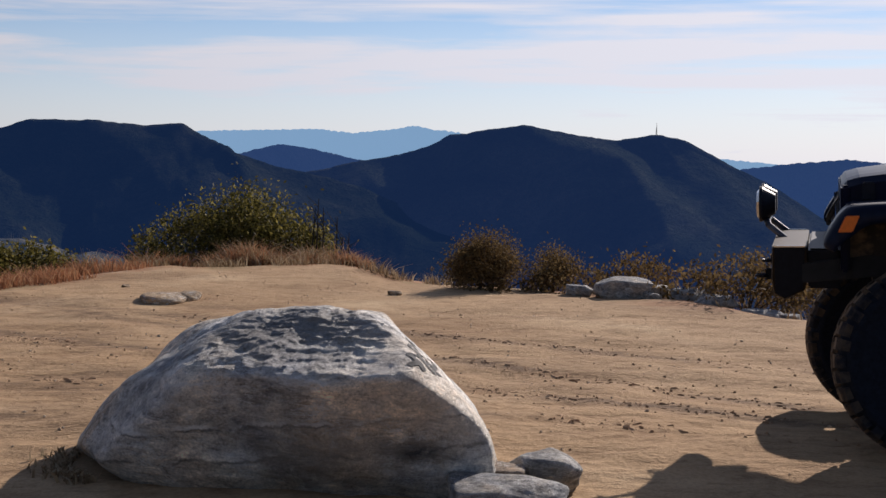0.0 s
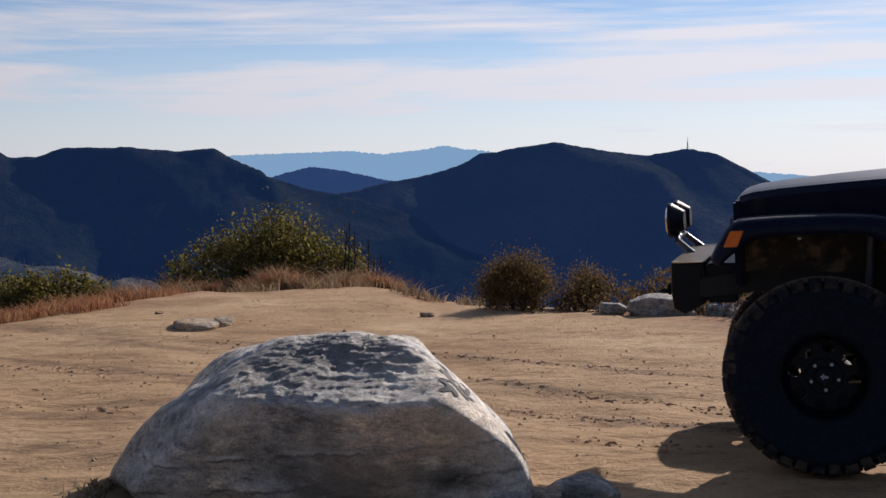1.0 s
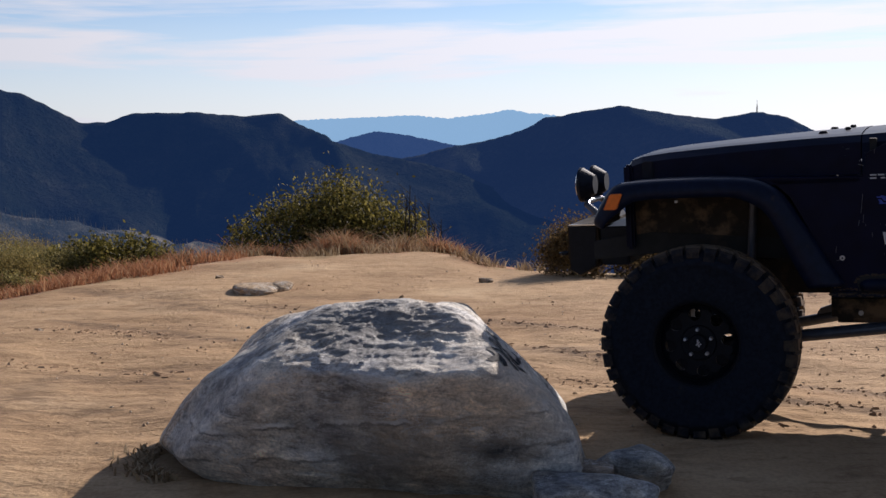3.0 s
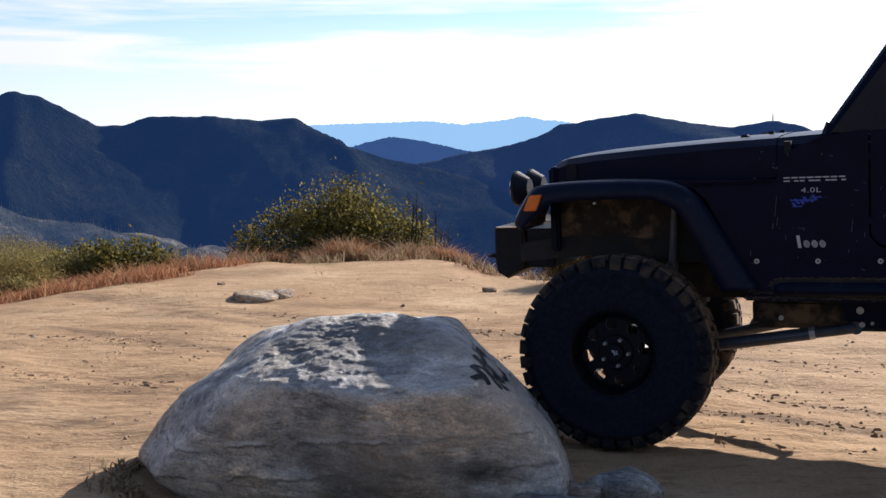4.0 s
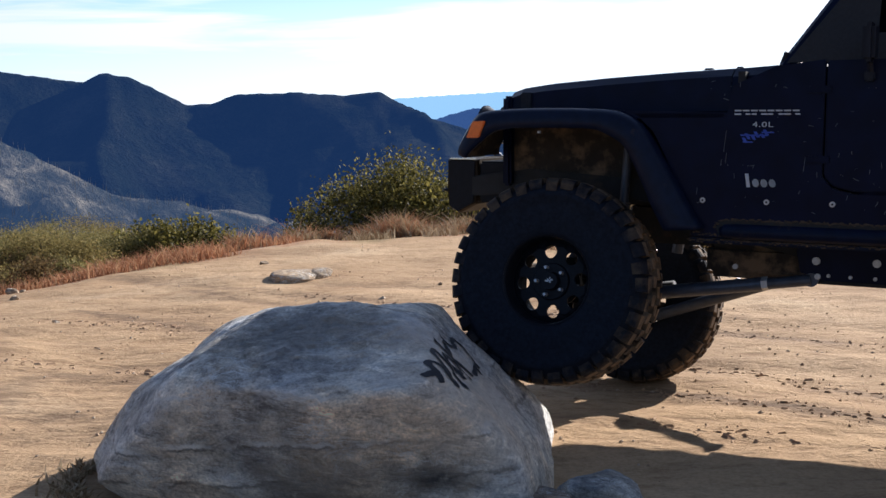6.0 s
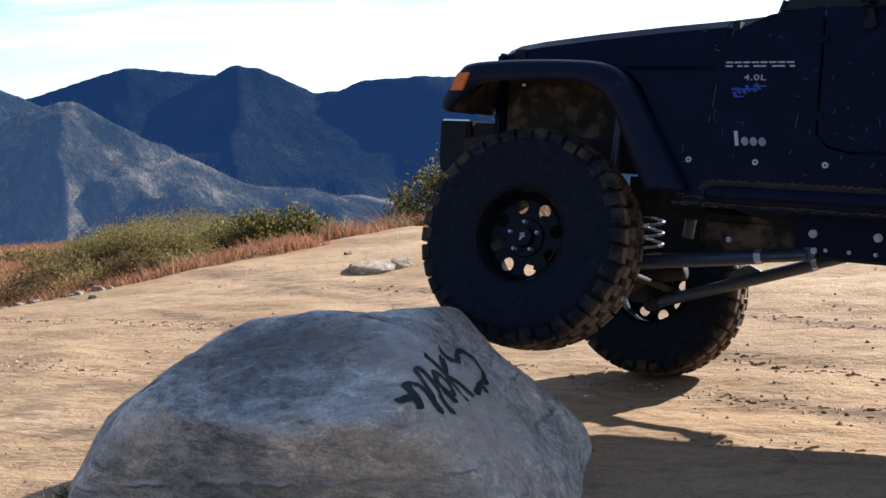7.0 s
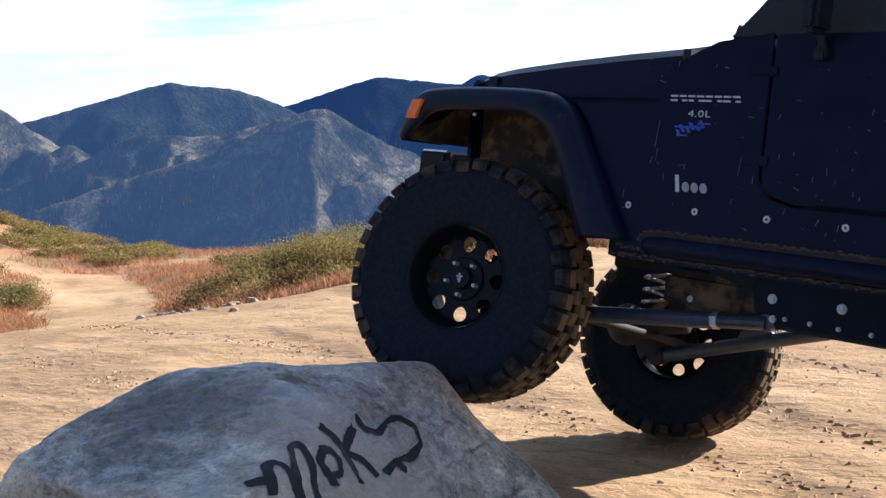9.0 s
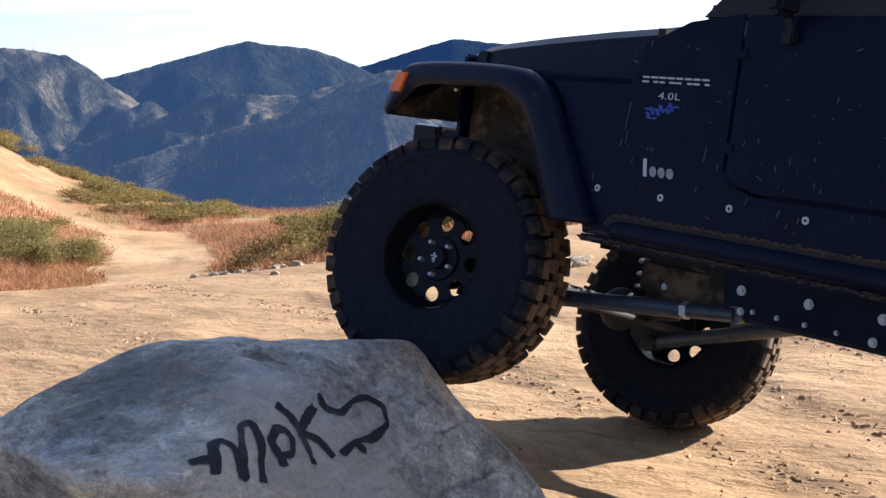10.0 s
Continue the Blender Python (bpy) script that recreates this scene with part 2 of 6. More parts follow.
            rag = math2(nt, "ADD", ln.outputs["Value"], math2(nt, "MULTIPLY", math2(nt, "SUBTRACT", tex(nt, "noise", 9, 7, None, 0.7), 0.5), 1.8))
            c = mixc(nt, ramp(nt, rag, [(0.35, (amount,) * 3), (1.25, (0, 0, 0))]), c, tint)
    base(nt, b, c)
    nt.links.new(ramp(nt, mott, [(0.38, (0.92 - 1.3 * gloss,) * 3), (0.6, (0.88 - 2.6 * gloss,) * 3)]), b.inputs["Roughness"])
    h = math2(nt, "ADD", math2(nt, "MULTIPLY", layer, 1.5), math2(nt, "ADD", math2(nt, "MULTIPLY", grain, 0.12), math2(nt, "MULTIPLY", mott, 0.8)))
    h = math2(nt, "ADD", h, math2(nt, "ADD", math2(nt, "MULTIPLY", blot, 0.7), math2(nt, "MULTIPLY", streak, 0.7)))
    h = math2(nt, "ADD", h, math2(nt, "MULTIPLY", pits, 0.12))
    bump(nt, b, h, 0.035 / scale, 0.8)
    return m


def mat_leaf(name, a, b_, c_, rough=0.55, through=0.25):
    m, nt, b = material(name, rough)
    g = nt.nodes.new("ShaderNodeNewGeometry")
    col = ramp(nt, g.outputs["Random Per Island"], [(0.0, a), (0.55, b_), (1.0, c_)])
    base(nt, b, col)
    b.inputs["Specular IOR Level"].default_value = 0.12
    tr = nt.nodes.new("ShaderNodeBsdfTranslucent")
    nt.links.new(col, tr.inputs["Color"])
    mx = nt.nodes.new("ShaderNodeMixShader")
    mx.inputs["Fac"].default_value = through
    nt.links.new(b.outputs["BSDF"], mx.inputs[1])
    nt.links.new(tr.outputs["BSDF"], mx.inputs[2])
    nt.links.new(mx.outputs["Shader"], nt.nodes["Material Output"].inputs["Surface"])
    return m


def mat_plain(name, colour, rough=0.6, metal=0.0, vary=0.25, scale=30.0, relief=0.0, dirt=None):
    m, nt, b = material(name, rough, metal)
    n = tex(nt, "noise", scale, 5)
    lo = tuple(v * (1 - vary) for v in colour)
    hi = tuple(min(1, v * (1 + vary)) for v in colour)
    c = ramp(nt, n, [(0.3, lo), (0.7, hi)])
    if dirt:
        d = ramp(nt, tex(nt, "noise", 7, 7, None, 0.65), [(dirt[1], (0, 0, 0)), (dirt[1] + 0.16, (1, 1, 1))])
        c = mixc(nt, d, c, dirt[0])
        r = ramp(nt, d, [(0.0, (rough,) * 3), (1.0, (0.9,) * 3)])
        nt.links.new(r, b.inputs["Roughness"])
    base(nt, b, c)
    if relief:
        bump(nt, b, n, relief, 0.5)
    return m


DIRT = mat_dirt()
ROCK = mat_rock("grey_granite", (0.30, 0.278, 0.245), (0.565, 0.525, 0.465), (0.75, 0.70, 0.625))
PALE_ROCK = mat_rock("pale_granite", (0.22, 0.21, 0.2), (0.36, 0.345, 0.32), (0.5, 0.48, 0.45), False, 2.0, 0.03)
DIRT_ROCK = mat_rock("dusty_brown_rock", (0.17, 0.13, 0.10), (0.30, 0.23, 0.17), (0.42, 0.35, 0.28), False, 2.0, 0.03)
DUST_ROCK = mat_rock("sandy_dusted_rock", (0.27, 0.195, 0.13), (0.42, 0.305, 0.195), (0.50, 0.40, 0.29), False, 2.0, 0.03)
# the farthest ranges glow pale blue: thick haze painted into the material
FAR_BLUE = mat_slope("hazy_far_range", (0.05, 0.07, 0.09), (0.07, 0.09, 0.11), (0.09, 0.11, 0.13), 0.004, (0.30, 0.53, 0.78), 0.62)
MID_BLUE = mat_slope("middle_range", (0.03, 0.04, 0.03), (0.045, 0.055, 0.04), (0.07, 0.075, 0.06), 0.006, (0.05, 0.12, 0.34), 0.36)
# near-black brush paints in the backlit ridges' shade, blue glow their haze
RIDGE = mat_slope("shaded_ridge", (0.007, 0.011, 0.008), (0.014, 0.018, 0.013), (0.028, 0.031, 0.023), 0.012, (0.026, 0.08, 0.25), 0.18)
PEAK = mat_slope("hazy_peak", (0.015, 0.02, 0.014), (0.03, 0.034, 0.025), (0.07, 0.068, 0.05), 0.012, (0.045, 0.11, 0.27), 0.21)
# more glow here: haze painted brighter towards the sun
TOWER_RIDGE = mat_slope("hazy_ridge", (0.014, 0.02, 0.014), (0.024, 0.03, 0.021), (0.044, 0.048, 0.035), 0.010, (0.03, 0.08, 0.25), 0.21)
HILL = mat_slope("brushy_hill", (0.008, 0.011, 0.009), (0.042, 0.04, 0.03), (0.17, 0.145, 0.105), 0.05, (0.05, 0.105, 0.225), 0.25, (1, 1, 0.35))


# ---------------------------------------------------------------- mesh helpers
def link_mesh(name, verts, faces, mat, parent=None, smooth=False, label=""):
    me = bpy.data.meshes.new(name)
    me.from_pydata([tuple(v) for v in verts], [], [tuple(f) for f in faces])
    me.update()
    if smooth:
        me.polygons.foreach_set("use_smooth", [True] * len(me.polygons))
    me.materials.append(mat)
    ob = new(name, me)
    if parent:
        ob.parent = parent
    if label:
        ob["label"] = label
    return ob


def part(name, bm, mat, parent=None, label="", smooth=False):
    me = bpy.data.meshes.new(name)
    bmesh.ops.recalc_face_normals(bm, faces=bm.faces)
    bm.to_mesh(me)
    bm.free()
    if smooth:
        me.polygons.foreach_set("use_smooth", [True] * len(me.polygons))
    me.materials.append(mat)
    ob = new(name, me)
    if parent:
        ob.parent = parent
    if label:
        ob["label"] = label
    return ob


def step(a, b, x):
    u = np.clip((x - a) / (b - a), 0, 1)
    return u * u * (3 - 2 * u)


def waves(x, y, seed, octaves=5, gain=0.5):
    """Cheap smooth noise, about -1 to 1, one unit long."""
    rng = np.random.RandomState(seed)
    out, amp = 0.0, 1.0
    for o in range(octaves):
        for _ in range(3):
            a, p = rng.uniform(0, 6.283), rng.uniform(0, 6.283)
            f = 2.0 ** o * rng.uniform(0.7, 1.4) * 2.2
            out = out + amp * 0.42 * np.sin(f * (np.cos(a) * x + np.sin(a) * y) + p + 1.3 * np.sin(0.7 * f * (np.sin(a) * x - np.cos(a) * y) + p))
        amp *= gain
    return out


# ---------------------------------------------------------------- ground
ROAD_X = [-5.0, -8.2, -11.3, -16.4, -20.2, -23.5, -28.0, -40.0]
ROAD_Y = [10.6, 12.4, 15.0, 19.8, 22.8, 22.6, 22.6, 23.5]


def road_distance(x, y):
    best = np.full(np.shape(x), 1e9)
    for i in range(len(ROAD_X) - 1):
        ax, ay, bx, by = ROAD_X[i], ROAD_Y[i], ROAD_X[i + 1], ROAD_Y[i + 1]
        u = np.clip(((x - ax) * (bx - ax) + (y - ay) * (by - ay)) / ((bx - ax) ** 2 + (by - ay) ** 2), 0, 1)
        best = np.minimum(best, np.hypot(x - ax - u * (bx - ax), y - ay - u * (by - ay)))
    return best


EDGE_AZ = [-180, -100, -70, -48, -32, -25, -18, -12, -6, 0, 6, 13, 17, 25, 60, 100, 180]
EDGE_R = [70, 70, 60, 42, 36, 25, 19, 17, 17, 15, 14.0, 12.6, 11.9, 11.5, 14, 70, 70]


def west_edge(y):
    """Where the bare dirt of the turnout ends in the west."""
    return -5.9 + 0.36 * (y - 12)


def ground_z(x, y):
    x, y = np.asarray(x, float), np.asarray(y, float)
    r = np.hypot(x, y)
    az = np.degrees(np.arctan2(x, y))
    z = -0.09 * step(5.7, 7.6, y) - 0.05 * step(8, 14, y) - 0.03 * np.maximum(0, -x - 3.5) * step(6, 14, r)
    z = np.maximum(z, -0.75)
    z = z - 0.35 * step(20, 42, r) * step(-20, -30, az)
    # the flat beyond the turnout's western edge lies lower, and so does the rim in the north-east
    beyond = np.maximum(0, west_edge(y) - x)
    z = z - 0.95 * (1 - np.exp(-(beyond / 5.0) ** 1.3)) * step(9.3, 12.0, y) - 0.11 * step(-5, -1.5, az) * step(12, 16, r)
    # bank beyond the dirt road
    z = z + 7.0 * np.exp(-(((az + 61) / 12.0) ** 2)) * step(14, 42, r) * step(75, 46, r)
    rd = road_distance(x, y)
    z = z + 0.18 * step(1.3, 2.3, rd) * step(-7.5, -9.5, x) * step(10, 13, y)
    # wheel ruts along the turnout
    for off, depth in ((8.05, 0.03), (9.55, 0.028), (10.3, 0.02), (7.2, 0.02), (11.5, 0.018)):
        d = y - (off - 0.24 * x + 0.12 * np.sin(x * 0.5))
        z = z - depth * np.exp(-(d / 0.16) ** 2) * (0.6 + 0.4 * waves(x, y, 5, 3))
    z = z + 0.022 * waves(x * 0.45, y * 0.45, 1, 4) + 0.011 * waves(x * 1.6, y * 2.6, 2, 4, 0.6)
    e = np.interp(az, EDGE_AZ, EDGE_R) + 0.5 * waves(az * 0.12, az * 0, 3, 3)
    d = np.maximum(0, r - e)
    fall = 0.10 * d + 0.55 * np.maximum(0, d - 2.5 - 2.0 * step(-4, -12, az))
    z = z - np.minimum(fall, 420)
    z = z + waves(x / 90, y / 90, 7, 5) * np.minimum(d * 0.04, 14)
    return z


def litter(x, y):
    """How far the ground is grown over and strewn with dead grass."""
    r = np.hypot(x, y)
    az = np.degrees(np.arctan2(x, y))
    line = west_edge(y) + 0.35 * waves(y * 0.35, x * 0.1, 9, 3)
    left = step(0.5, -0.4, x - line) * step(11.2, 12.2, y + 0.3 * waves(x * 0.5, y * 0.2, 10, 3))
    left = np.maximum(left, step(0.5, -0.5, x + 8.8 + 0.95 * (y - 10.2) + 0.4 * waves(x * 0.5, y * 0.5, 14, 3)) * step(9.8, 10.8, y))
    left = left * step(0.85, 1.35, road_distance(x, y) + 0.45 * step(-18, -22.5, x) + 0.3 * waves(x * 0.6, y * 0.6, 11, 3))
    e = np.interp(az, EDGE_AZ, EDGE_R)
    rim = step(-0.6, 0.6, r - e + 0.5 * waves(x * 0.8, y * 0.8, 12, 3)) * step(-30, -20, az) * step(60, 30, az)
    return np.clip(np.maximum(left, rim), 0, 1)


def churned(x, y):
    """Darker soil turned up by wheels: along the ruts and in patches."""
    v = 0 * x
    for off, slope, amount in ((7.45, 0.66, 0.95), (8.6, 0.82, 0.85), (6.35, 0.4, 0.6), (9.72, 0.62, 0.8), (11.4, 0.3, 0.4)):
        d = y - (off - slope * x + 0.10 * np.sin(x * 0.6))
        v = np.maximum(v, amount * np.exp(-(d / 0.17) ** 2) * step(-0.45, 0.1, waves(x * 0.55, y * 0.8, 61, 4)))
    left = step(-1.4, -2.2, x) * step(11.0, 8.0, y) * step(-0.75, 0.2, waves(x * 0.5, y * 1.3, 62, 4))
    return np.clip(np.maximum(v, 0.55 * left) + 0.25 * step(0.0, 0.6, waves(x * 0.35, y * 0.6, 63, 4)), 0, 1)


def build_ground():
    rings = np.concatenate([[0.0], 0.25 * 1.0215 ** np.arange(462)])
    n = 420
    ang = np.arange(n) * 2 * math.pi / n
    R, A = np.meshgrid(rings[1:], ang, indexing="ij")
    x, y = R * np.sin(A), R * np.cos(A) + 6.0
    x, y = np.append(x.ravel(), 0.0), np.append(y.ravel(), 6.0)
    z = ground_z(x, y)
    k = len(rings) - 1
    faces = []
    for i in range(k - 1):
        a, b = i * n, (i + 1) * n
        faces += [(a + j, a + (j + 1) % n, b + (j + 1) % n, b + j) for j in range(n)]
    faces += [(k * n, (j + 1) % n, j) for j in range(n)]
    ob = link_mesh("ground", np.stack([x, y, z], 1), faces, DIRT, smooth=True)
    at = ob.data.attributes.new("litter", "FLOAT", "POINT")
    at.data.foreach_set("value", litter(x, y))
    at = ob.data.attributes.new("churned", "FLOAT", "POINT")
    at.data.foreach_set("value", churned(x, y))
    tagged(ob, "sandy tan dirt turnout with ruts and gravel", "ground", kind="structure")


build_ground()


# ---------------------------------------------------------------- mountains
def ridge(name, label, crest, radius, width, foot, mat, seed, rough=1.0, step_deg=0.12, gully=0.02):
    """A mountain ridge round the place: crest as (bearing, elevation) in degrees, at that distance."""
    az = np.arange(crest[0][0] - 3, crest[-1][0] + 3 + step_deg, step_deg)
    el = np.interp(az, [c[0] for c in crest], [c[1] for c in crest])
    ker = np.array([1, 2, 3, 2, 1]) / 9.0
    for _ in range(1 if step_deg > 0.07 else 14):
        el = np.convolve(np.pad(el, 2, mode="edge"), ker, "valid")
    ends = step(crest[0][0] - 3, crest[0][0], az) * step(crest[-1][0] + 3, crest[-1][0], az)
    top = radius * np.tan(np.radians(el)) + 1.4
    top = foot + (top - foot) * (0.55 + 0.45 * ends)
    rows = np.concatenate([np.linspace(-1, 0, 34) ** 1, np.linspace(0.08, 1, 10)])
    rows = np.sign(rows) * np.abs(rows) ** 1.35
    T, A = np.meshgrid(rows, np.radians(az), indexing="ij")
    # the crest's shape wanders sideways down the slope, as spurs do
    shift = np.abs(T) * width / radius * 0.5 * waves(np.degrees(A) * radius / width * 0.05, T * 1.1, seed + 5, 3) - np.abs(T) * width / radius * 0.35
    H = np.interp(np.degrees(A) + np.degrees(shift), az, top)
    H = np.where(np.abs(T) < 0.01, np.broadcast_to(top, T.shape), H)
    rr = radius + T * width
    arc = A * radius / width
    spur = 1 - np.abs(waves(arc * 1.1, T * 0.8, seed, 4))
    down = np.abs(T) ** 0.9
    z = foot + (H - foot) * (1 - down) + (spur - 0.6) * (H - foot) * 0.27 * rough * down * (1 - down) * 2
    z = z + waves(arc * 6, T * 6, seed + 1, 4, 0.6) * (H - foot) * gully * rough * np.minimum(1, down * 6)
    saw = waves(arc * 40, T * 0, seed + 2, 3, 0.7) * radius * 0.00045
    z = z + saw * (down < 0.02)
    x, y = rr * np.sin(A), rr * np.cos(A)
    m, n = T.shape
    faces = [(i * n + j, i * n + j + 1, (i + 1) * n + j + 1, (i + 1) * n + j) for i in range(m - 1) for j in range(n - 1)]
    ob = link_mesh(name, np.stack([x.ravel(), y.ravel(), z.ravel()], 1), faces, mat, smooth=True)
    tagged(ob, label, "mountain", kind="structure")
    return ob, (az, top, radius, width, foot)


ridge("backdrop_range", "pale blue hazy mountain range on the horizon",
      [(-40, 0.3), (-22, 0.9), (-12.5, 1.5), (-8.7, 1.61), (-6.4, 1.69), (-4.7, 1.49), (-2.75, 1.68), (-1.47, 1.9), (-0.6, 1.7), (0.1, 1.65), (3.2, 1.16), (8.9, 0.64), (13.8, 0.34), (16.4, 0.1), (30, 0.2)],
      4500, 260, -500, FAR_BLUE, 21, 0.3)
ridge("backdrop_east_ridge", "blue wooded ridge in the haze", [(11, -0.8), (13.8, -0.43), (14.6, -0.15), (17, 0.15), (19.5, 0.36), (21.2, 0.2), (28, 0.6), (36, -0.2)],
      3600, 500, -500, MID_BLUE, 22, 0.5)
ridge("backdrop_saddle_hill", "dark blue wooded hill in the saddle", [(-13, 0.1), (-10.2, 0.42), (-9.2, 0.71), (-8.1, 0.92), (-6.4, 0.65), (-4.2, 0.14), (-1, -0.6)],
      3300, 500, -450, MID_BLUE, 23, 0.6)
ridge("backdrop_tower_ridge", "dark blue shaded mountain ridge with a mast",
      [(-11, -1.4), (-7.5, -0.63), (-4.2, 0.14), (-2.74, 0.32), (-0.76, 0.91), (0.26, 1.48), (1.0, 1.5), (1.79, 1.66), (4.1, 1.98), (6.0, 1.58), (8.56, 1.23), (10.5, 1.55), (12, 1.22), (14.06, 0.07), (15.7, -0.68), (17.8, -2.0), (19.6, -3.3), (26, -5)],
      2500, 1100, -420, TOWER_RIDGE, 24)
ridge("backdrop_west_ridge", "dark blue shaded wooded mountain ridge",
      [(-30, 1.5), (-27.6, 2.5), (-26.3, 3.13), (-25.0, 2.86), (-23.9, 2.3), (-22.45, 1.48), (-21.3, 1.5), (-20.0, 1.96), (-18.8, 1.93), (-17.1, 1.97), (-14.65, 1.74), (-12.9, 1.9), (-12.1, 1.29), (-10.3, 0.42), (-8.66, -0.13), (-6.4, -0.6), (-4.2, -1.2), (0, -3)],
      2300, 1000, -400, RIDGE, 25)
ridge("backdrop_round_mountain", "dark blue shaded rounded mountain with a wooded crest",
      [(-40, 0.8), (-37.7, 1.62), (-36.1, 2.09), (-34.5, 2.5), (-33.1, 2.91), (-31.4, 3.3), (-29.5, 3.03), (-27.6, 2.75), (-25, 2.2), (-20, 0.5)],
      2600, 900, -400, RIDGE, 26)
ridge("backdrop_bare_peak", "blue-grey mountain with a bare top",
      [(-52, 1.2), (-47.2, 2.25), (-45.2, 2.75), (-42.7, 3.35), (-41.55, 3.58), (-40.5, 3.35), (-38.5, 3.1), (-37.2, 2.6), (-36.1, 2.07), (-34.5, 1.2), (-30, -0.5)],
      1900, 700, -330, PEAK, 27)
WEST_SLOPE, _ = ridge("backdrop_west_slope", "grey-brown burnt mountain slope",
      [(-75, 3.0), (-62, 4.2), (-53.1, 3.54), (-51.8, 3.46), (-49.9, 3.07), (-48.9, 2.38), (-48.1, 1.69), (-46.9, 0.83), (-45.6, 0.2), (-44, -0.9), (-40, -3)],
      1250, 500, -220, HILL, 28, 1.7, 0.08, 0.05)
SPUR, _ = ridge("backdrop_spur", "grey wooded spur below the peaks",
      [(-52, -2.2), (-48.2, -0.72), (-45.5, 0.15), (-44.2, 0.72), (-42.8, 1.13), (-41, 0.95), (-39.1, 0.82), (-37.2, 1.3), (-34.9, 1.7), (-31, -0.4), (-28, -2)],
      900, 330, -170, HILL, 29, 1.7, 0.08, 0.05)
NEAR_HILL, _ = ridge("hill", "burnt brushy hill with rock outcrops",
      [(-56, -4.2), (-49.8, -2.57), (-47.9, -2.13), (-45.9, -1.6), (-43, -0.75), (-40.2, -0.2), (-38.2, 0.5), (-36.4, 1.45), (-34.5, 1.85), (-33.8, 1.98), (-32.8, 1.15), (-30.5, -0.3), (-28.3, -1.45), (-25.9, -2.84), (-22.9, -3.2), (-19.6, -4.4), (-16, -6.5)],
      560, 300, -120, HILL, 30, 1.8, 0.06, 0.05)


# ---------------------------------------------------------------- boulders
def boulder(name, centre, planes, mat, seed, soft=18.0, detail=5, relief=0.02, warp=0.0):
    """A weathered boulder: planes (normal, point on it, roughness) round a centre, rounded and roughened."""
    bm = bmesh.new()
    bmesh.ops.create_icosphere(bm, subdivisions=detail, radius=1.0)
    c = Vector(centre)
    pl = []
    for nrm, p, *rough in planes:
        q = Vector(nrm).normalized()
        pl.append((q, q.dot(Vector(p) - c), rough[0] if rough else 1.0))
    for v in bm.verts:
        way = v.co.normalized()
        lean = (way + warp * noise.noise_vector(way * 2.3 + Vector((seed, seed, 0)))).normalized()
        parts = [(max(0.0, q.dot(lean) / d) ** soft, w) for q, d, w in pl]
        s = sum(k for k, _ in parts)
        rough = sum(k * w for k, w in parts) / s
        r = s ** (-1.0 / soft)
        p = c + way * r
        k = noise.fractal(p * 2.6 + Vector((seed, 0, 0)), 1.0, 2.1, 6)
        lay = noise.fractal(Vector((p.x * 1.5, p.y * 2.2, p.z * 5.5 + p.x * 1.6)) + Vector((0, seed, 0)), 1.0, 2.0, 5)
        chip = noise.cell(Vector((p.x * 5 + k * 0.6, p.y * 7 + lay * 0.5, p.z * 11))) - 0.5
        h = relief * (0.65 * k + 0.6 * lay + 0.3 * chip)
        if rough > 1.0:
            # ledges: flakes broken off along the layers
            f = noise.fractal(Vector((p.x * 5.5 + p.y * 3.0, p.y * 9.0 - p.x * 2.0, p.z * 6.0)) + Vector((seed, seed, 0)), 0.7, 2.1, 7)
            t = f * 3.0
            ledge = (math.floor(t) + min(1.0, (t - math.floor(t)) * 4.0)) / 3.0
            fine = noise.fractal(Vector((p.x * 11.0 + p.y * 5.0, p.y * 26.0 - p.x * 6.0, p.z * 30.0)), 0.6, 2.2, 5)
            u = (f + 0.8 * fine) * 5.0
            flake = (math.floor(u) + min(1.0, (u - math.floor(u)) * 3.0)) / 5.0
            h += (rough - 1.0) * relief * (0.07 * ledge + 0.10 * f + 0.18 * fine + 0.22 * flake)
        else:
            h *= rough
        v.co = way * (r + h)
    ob = part(name, bm, mat, smooth=True)
    ob.location = c
    return ob


# faces of the great boulder: normal, distance from its middle, roughness
CROWN = [
    (-0.05, -0.34, 0.94, 0.442, 2.1), (0.2, 0.11, 0.97, 0.461, 2.0), (-0.07, 0.2, 0.98, 0.45, 1.4), (0.29, -0.2, 0.94, 0.617, 1.3),
    (-0.4, -0.04, 0.92, 0.517, 1.7), (-0.75, -0.09, 0.65, 0.842, 0.7), (0.72, 0.12, 0.68, 0.521, 0.7), (0.65, -0.04, 0.76, 0.669, 1.1), (0.61, -0.27, 0.74, 0.645, 1.15),
    (-0.64, -0.28, 0.71, 0.7, 0.8), (-0.54, -0.08, 0.84, 0.539, 1.3), (-0.36, -0.03, 0.93, 0.516, 1.5), (0.61, 0.29, 0.74, 0.689, 0.6),
]
FLANKS = [
    (-0.56, -0.63, 0.54, 0.729, 0.55), (-0.86, -0.51, 0.07, 1.017, 0.7), (-0.48, -0.36, -0.8, 0.721, 0.8), (-0.1, -0.75, -0.66, 0.533, 0.8),
    (-0.05, -0.99, -0.16, 0.616, 0.45), (-0.15, -0.98, -0.13, 0.6, 0.5), (0.23, -0.96, -0.15, 0.728, 0.5), (0.98, 0.05, 0.19, 0.769, 0.8),
    (-0.77, -0.36, 0.52, 0.722, 0.7), (0.01, 0.01, -1.0, 0.484, 1.0),
]
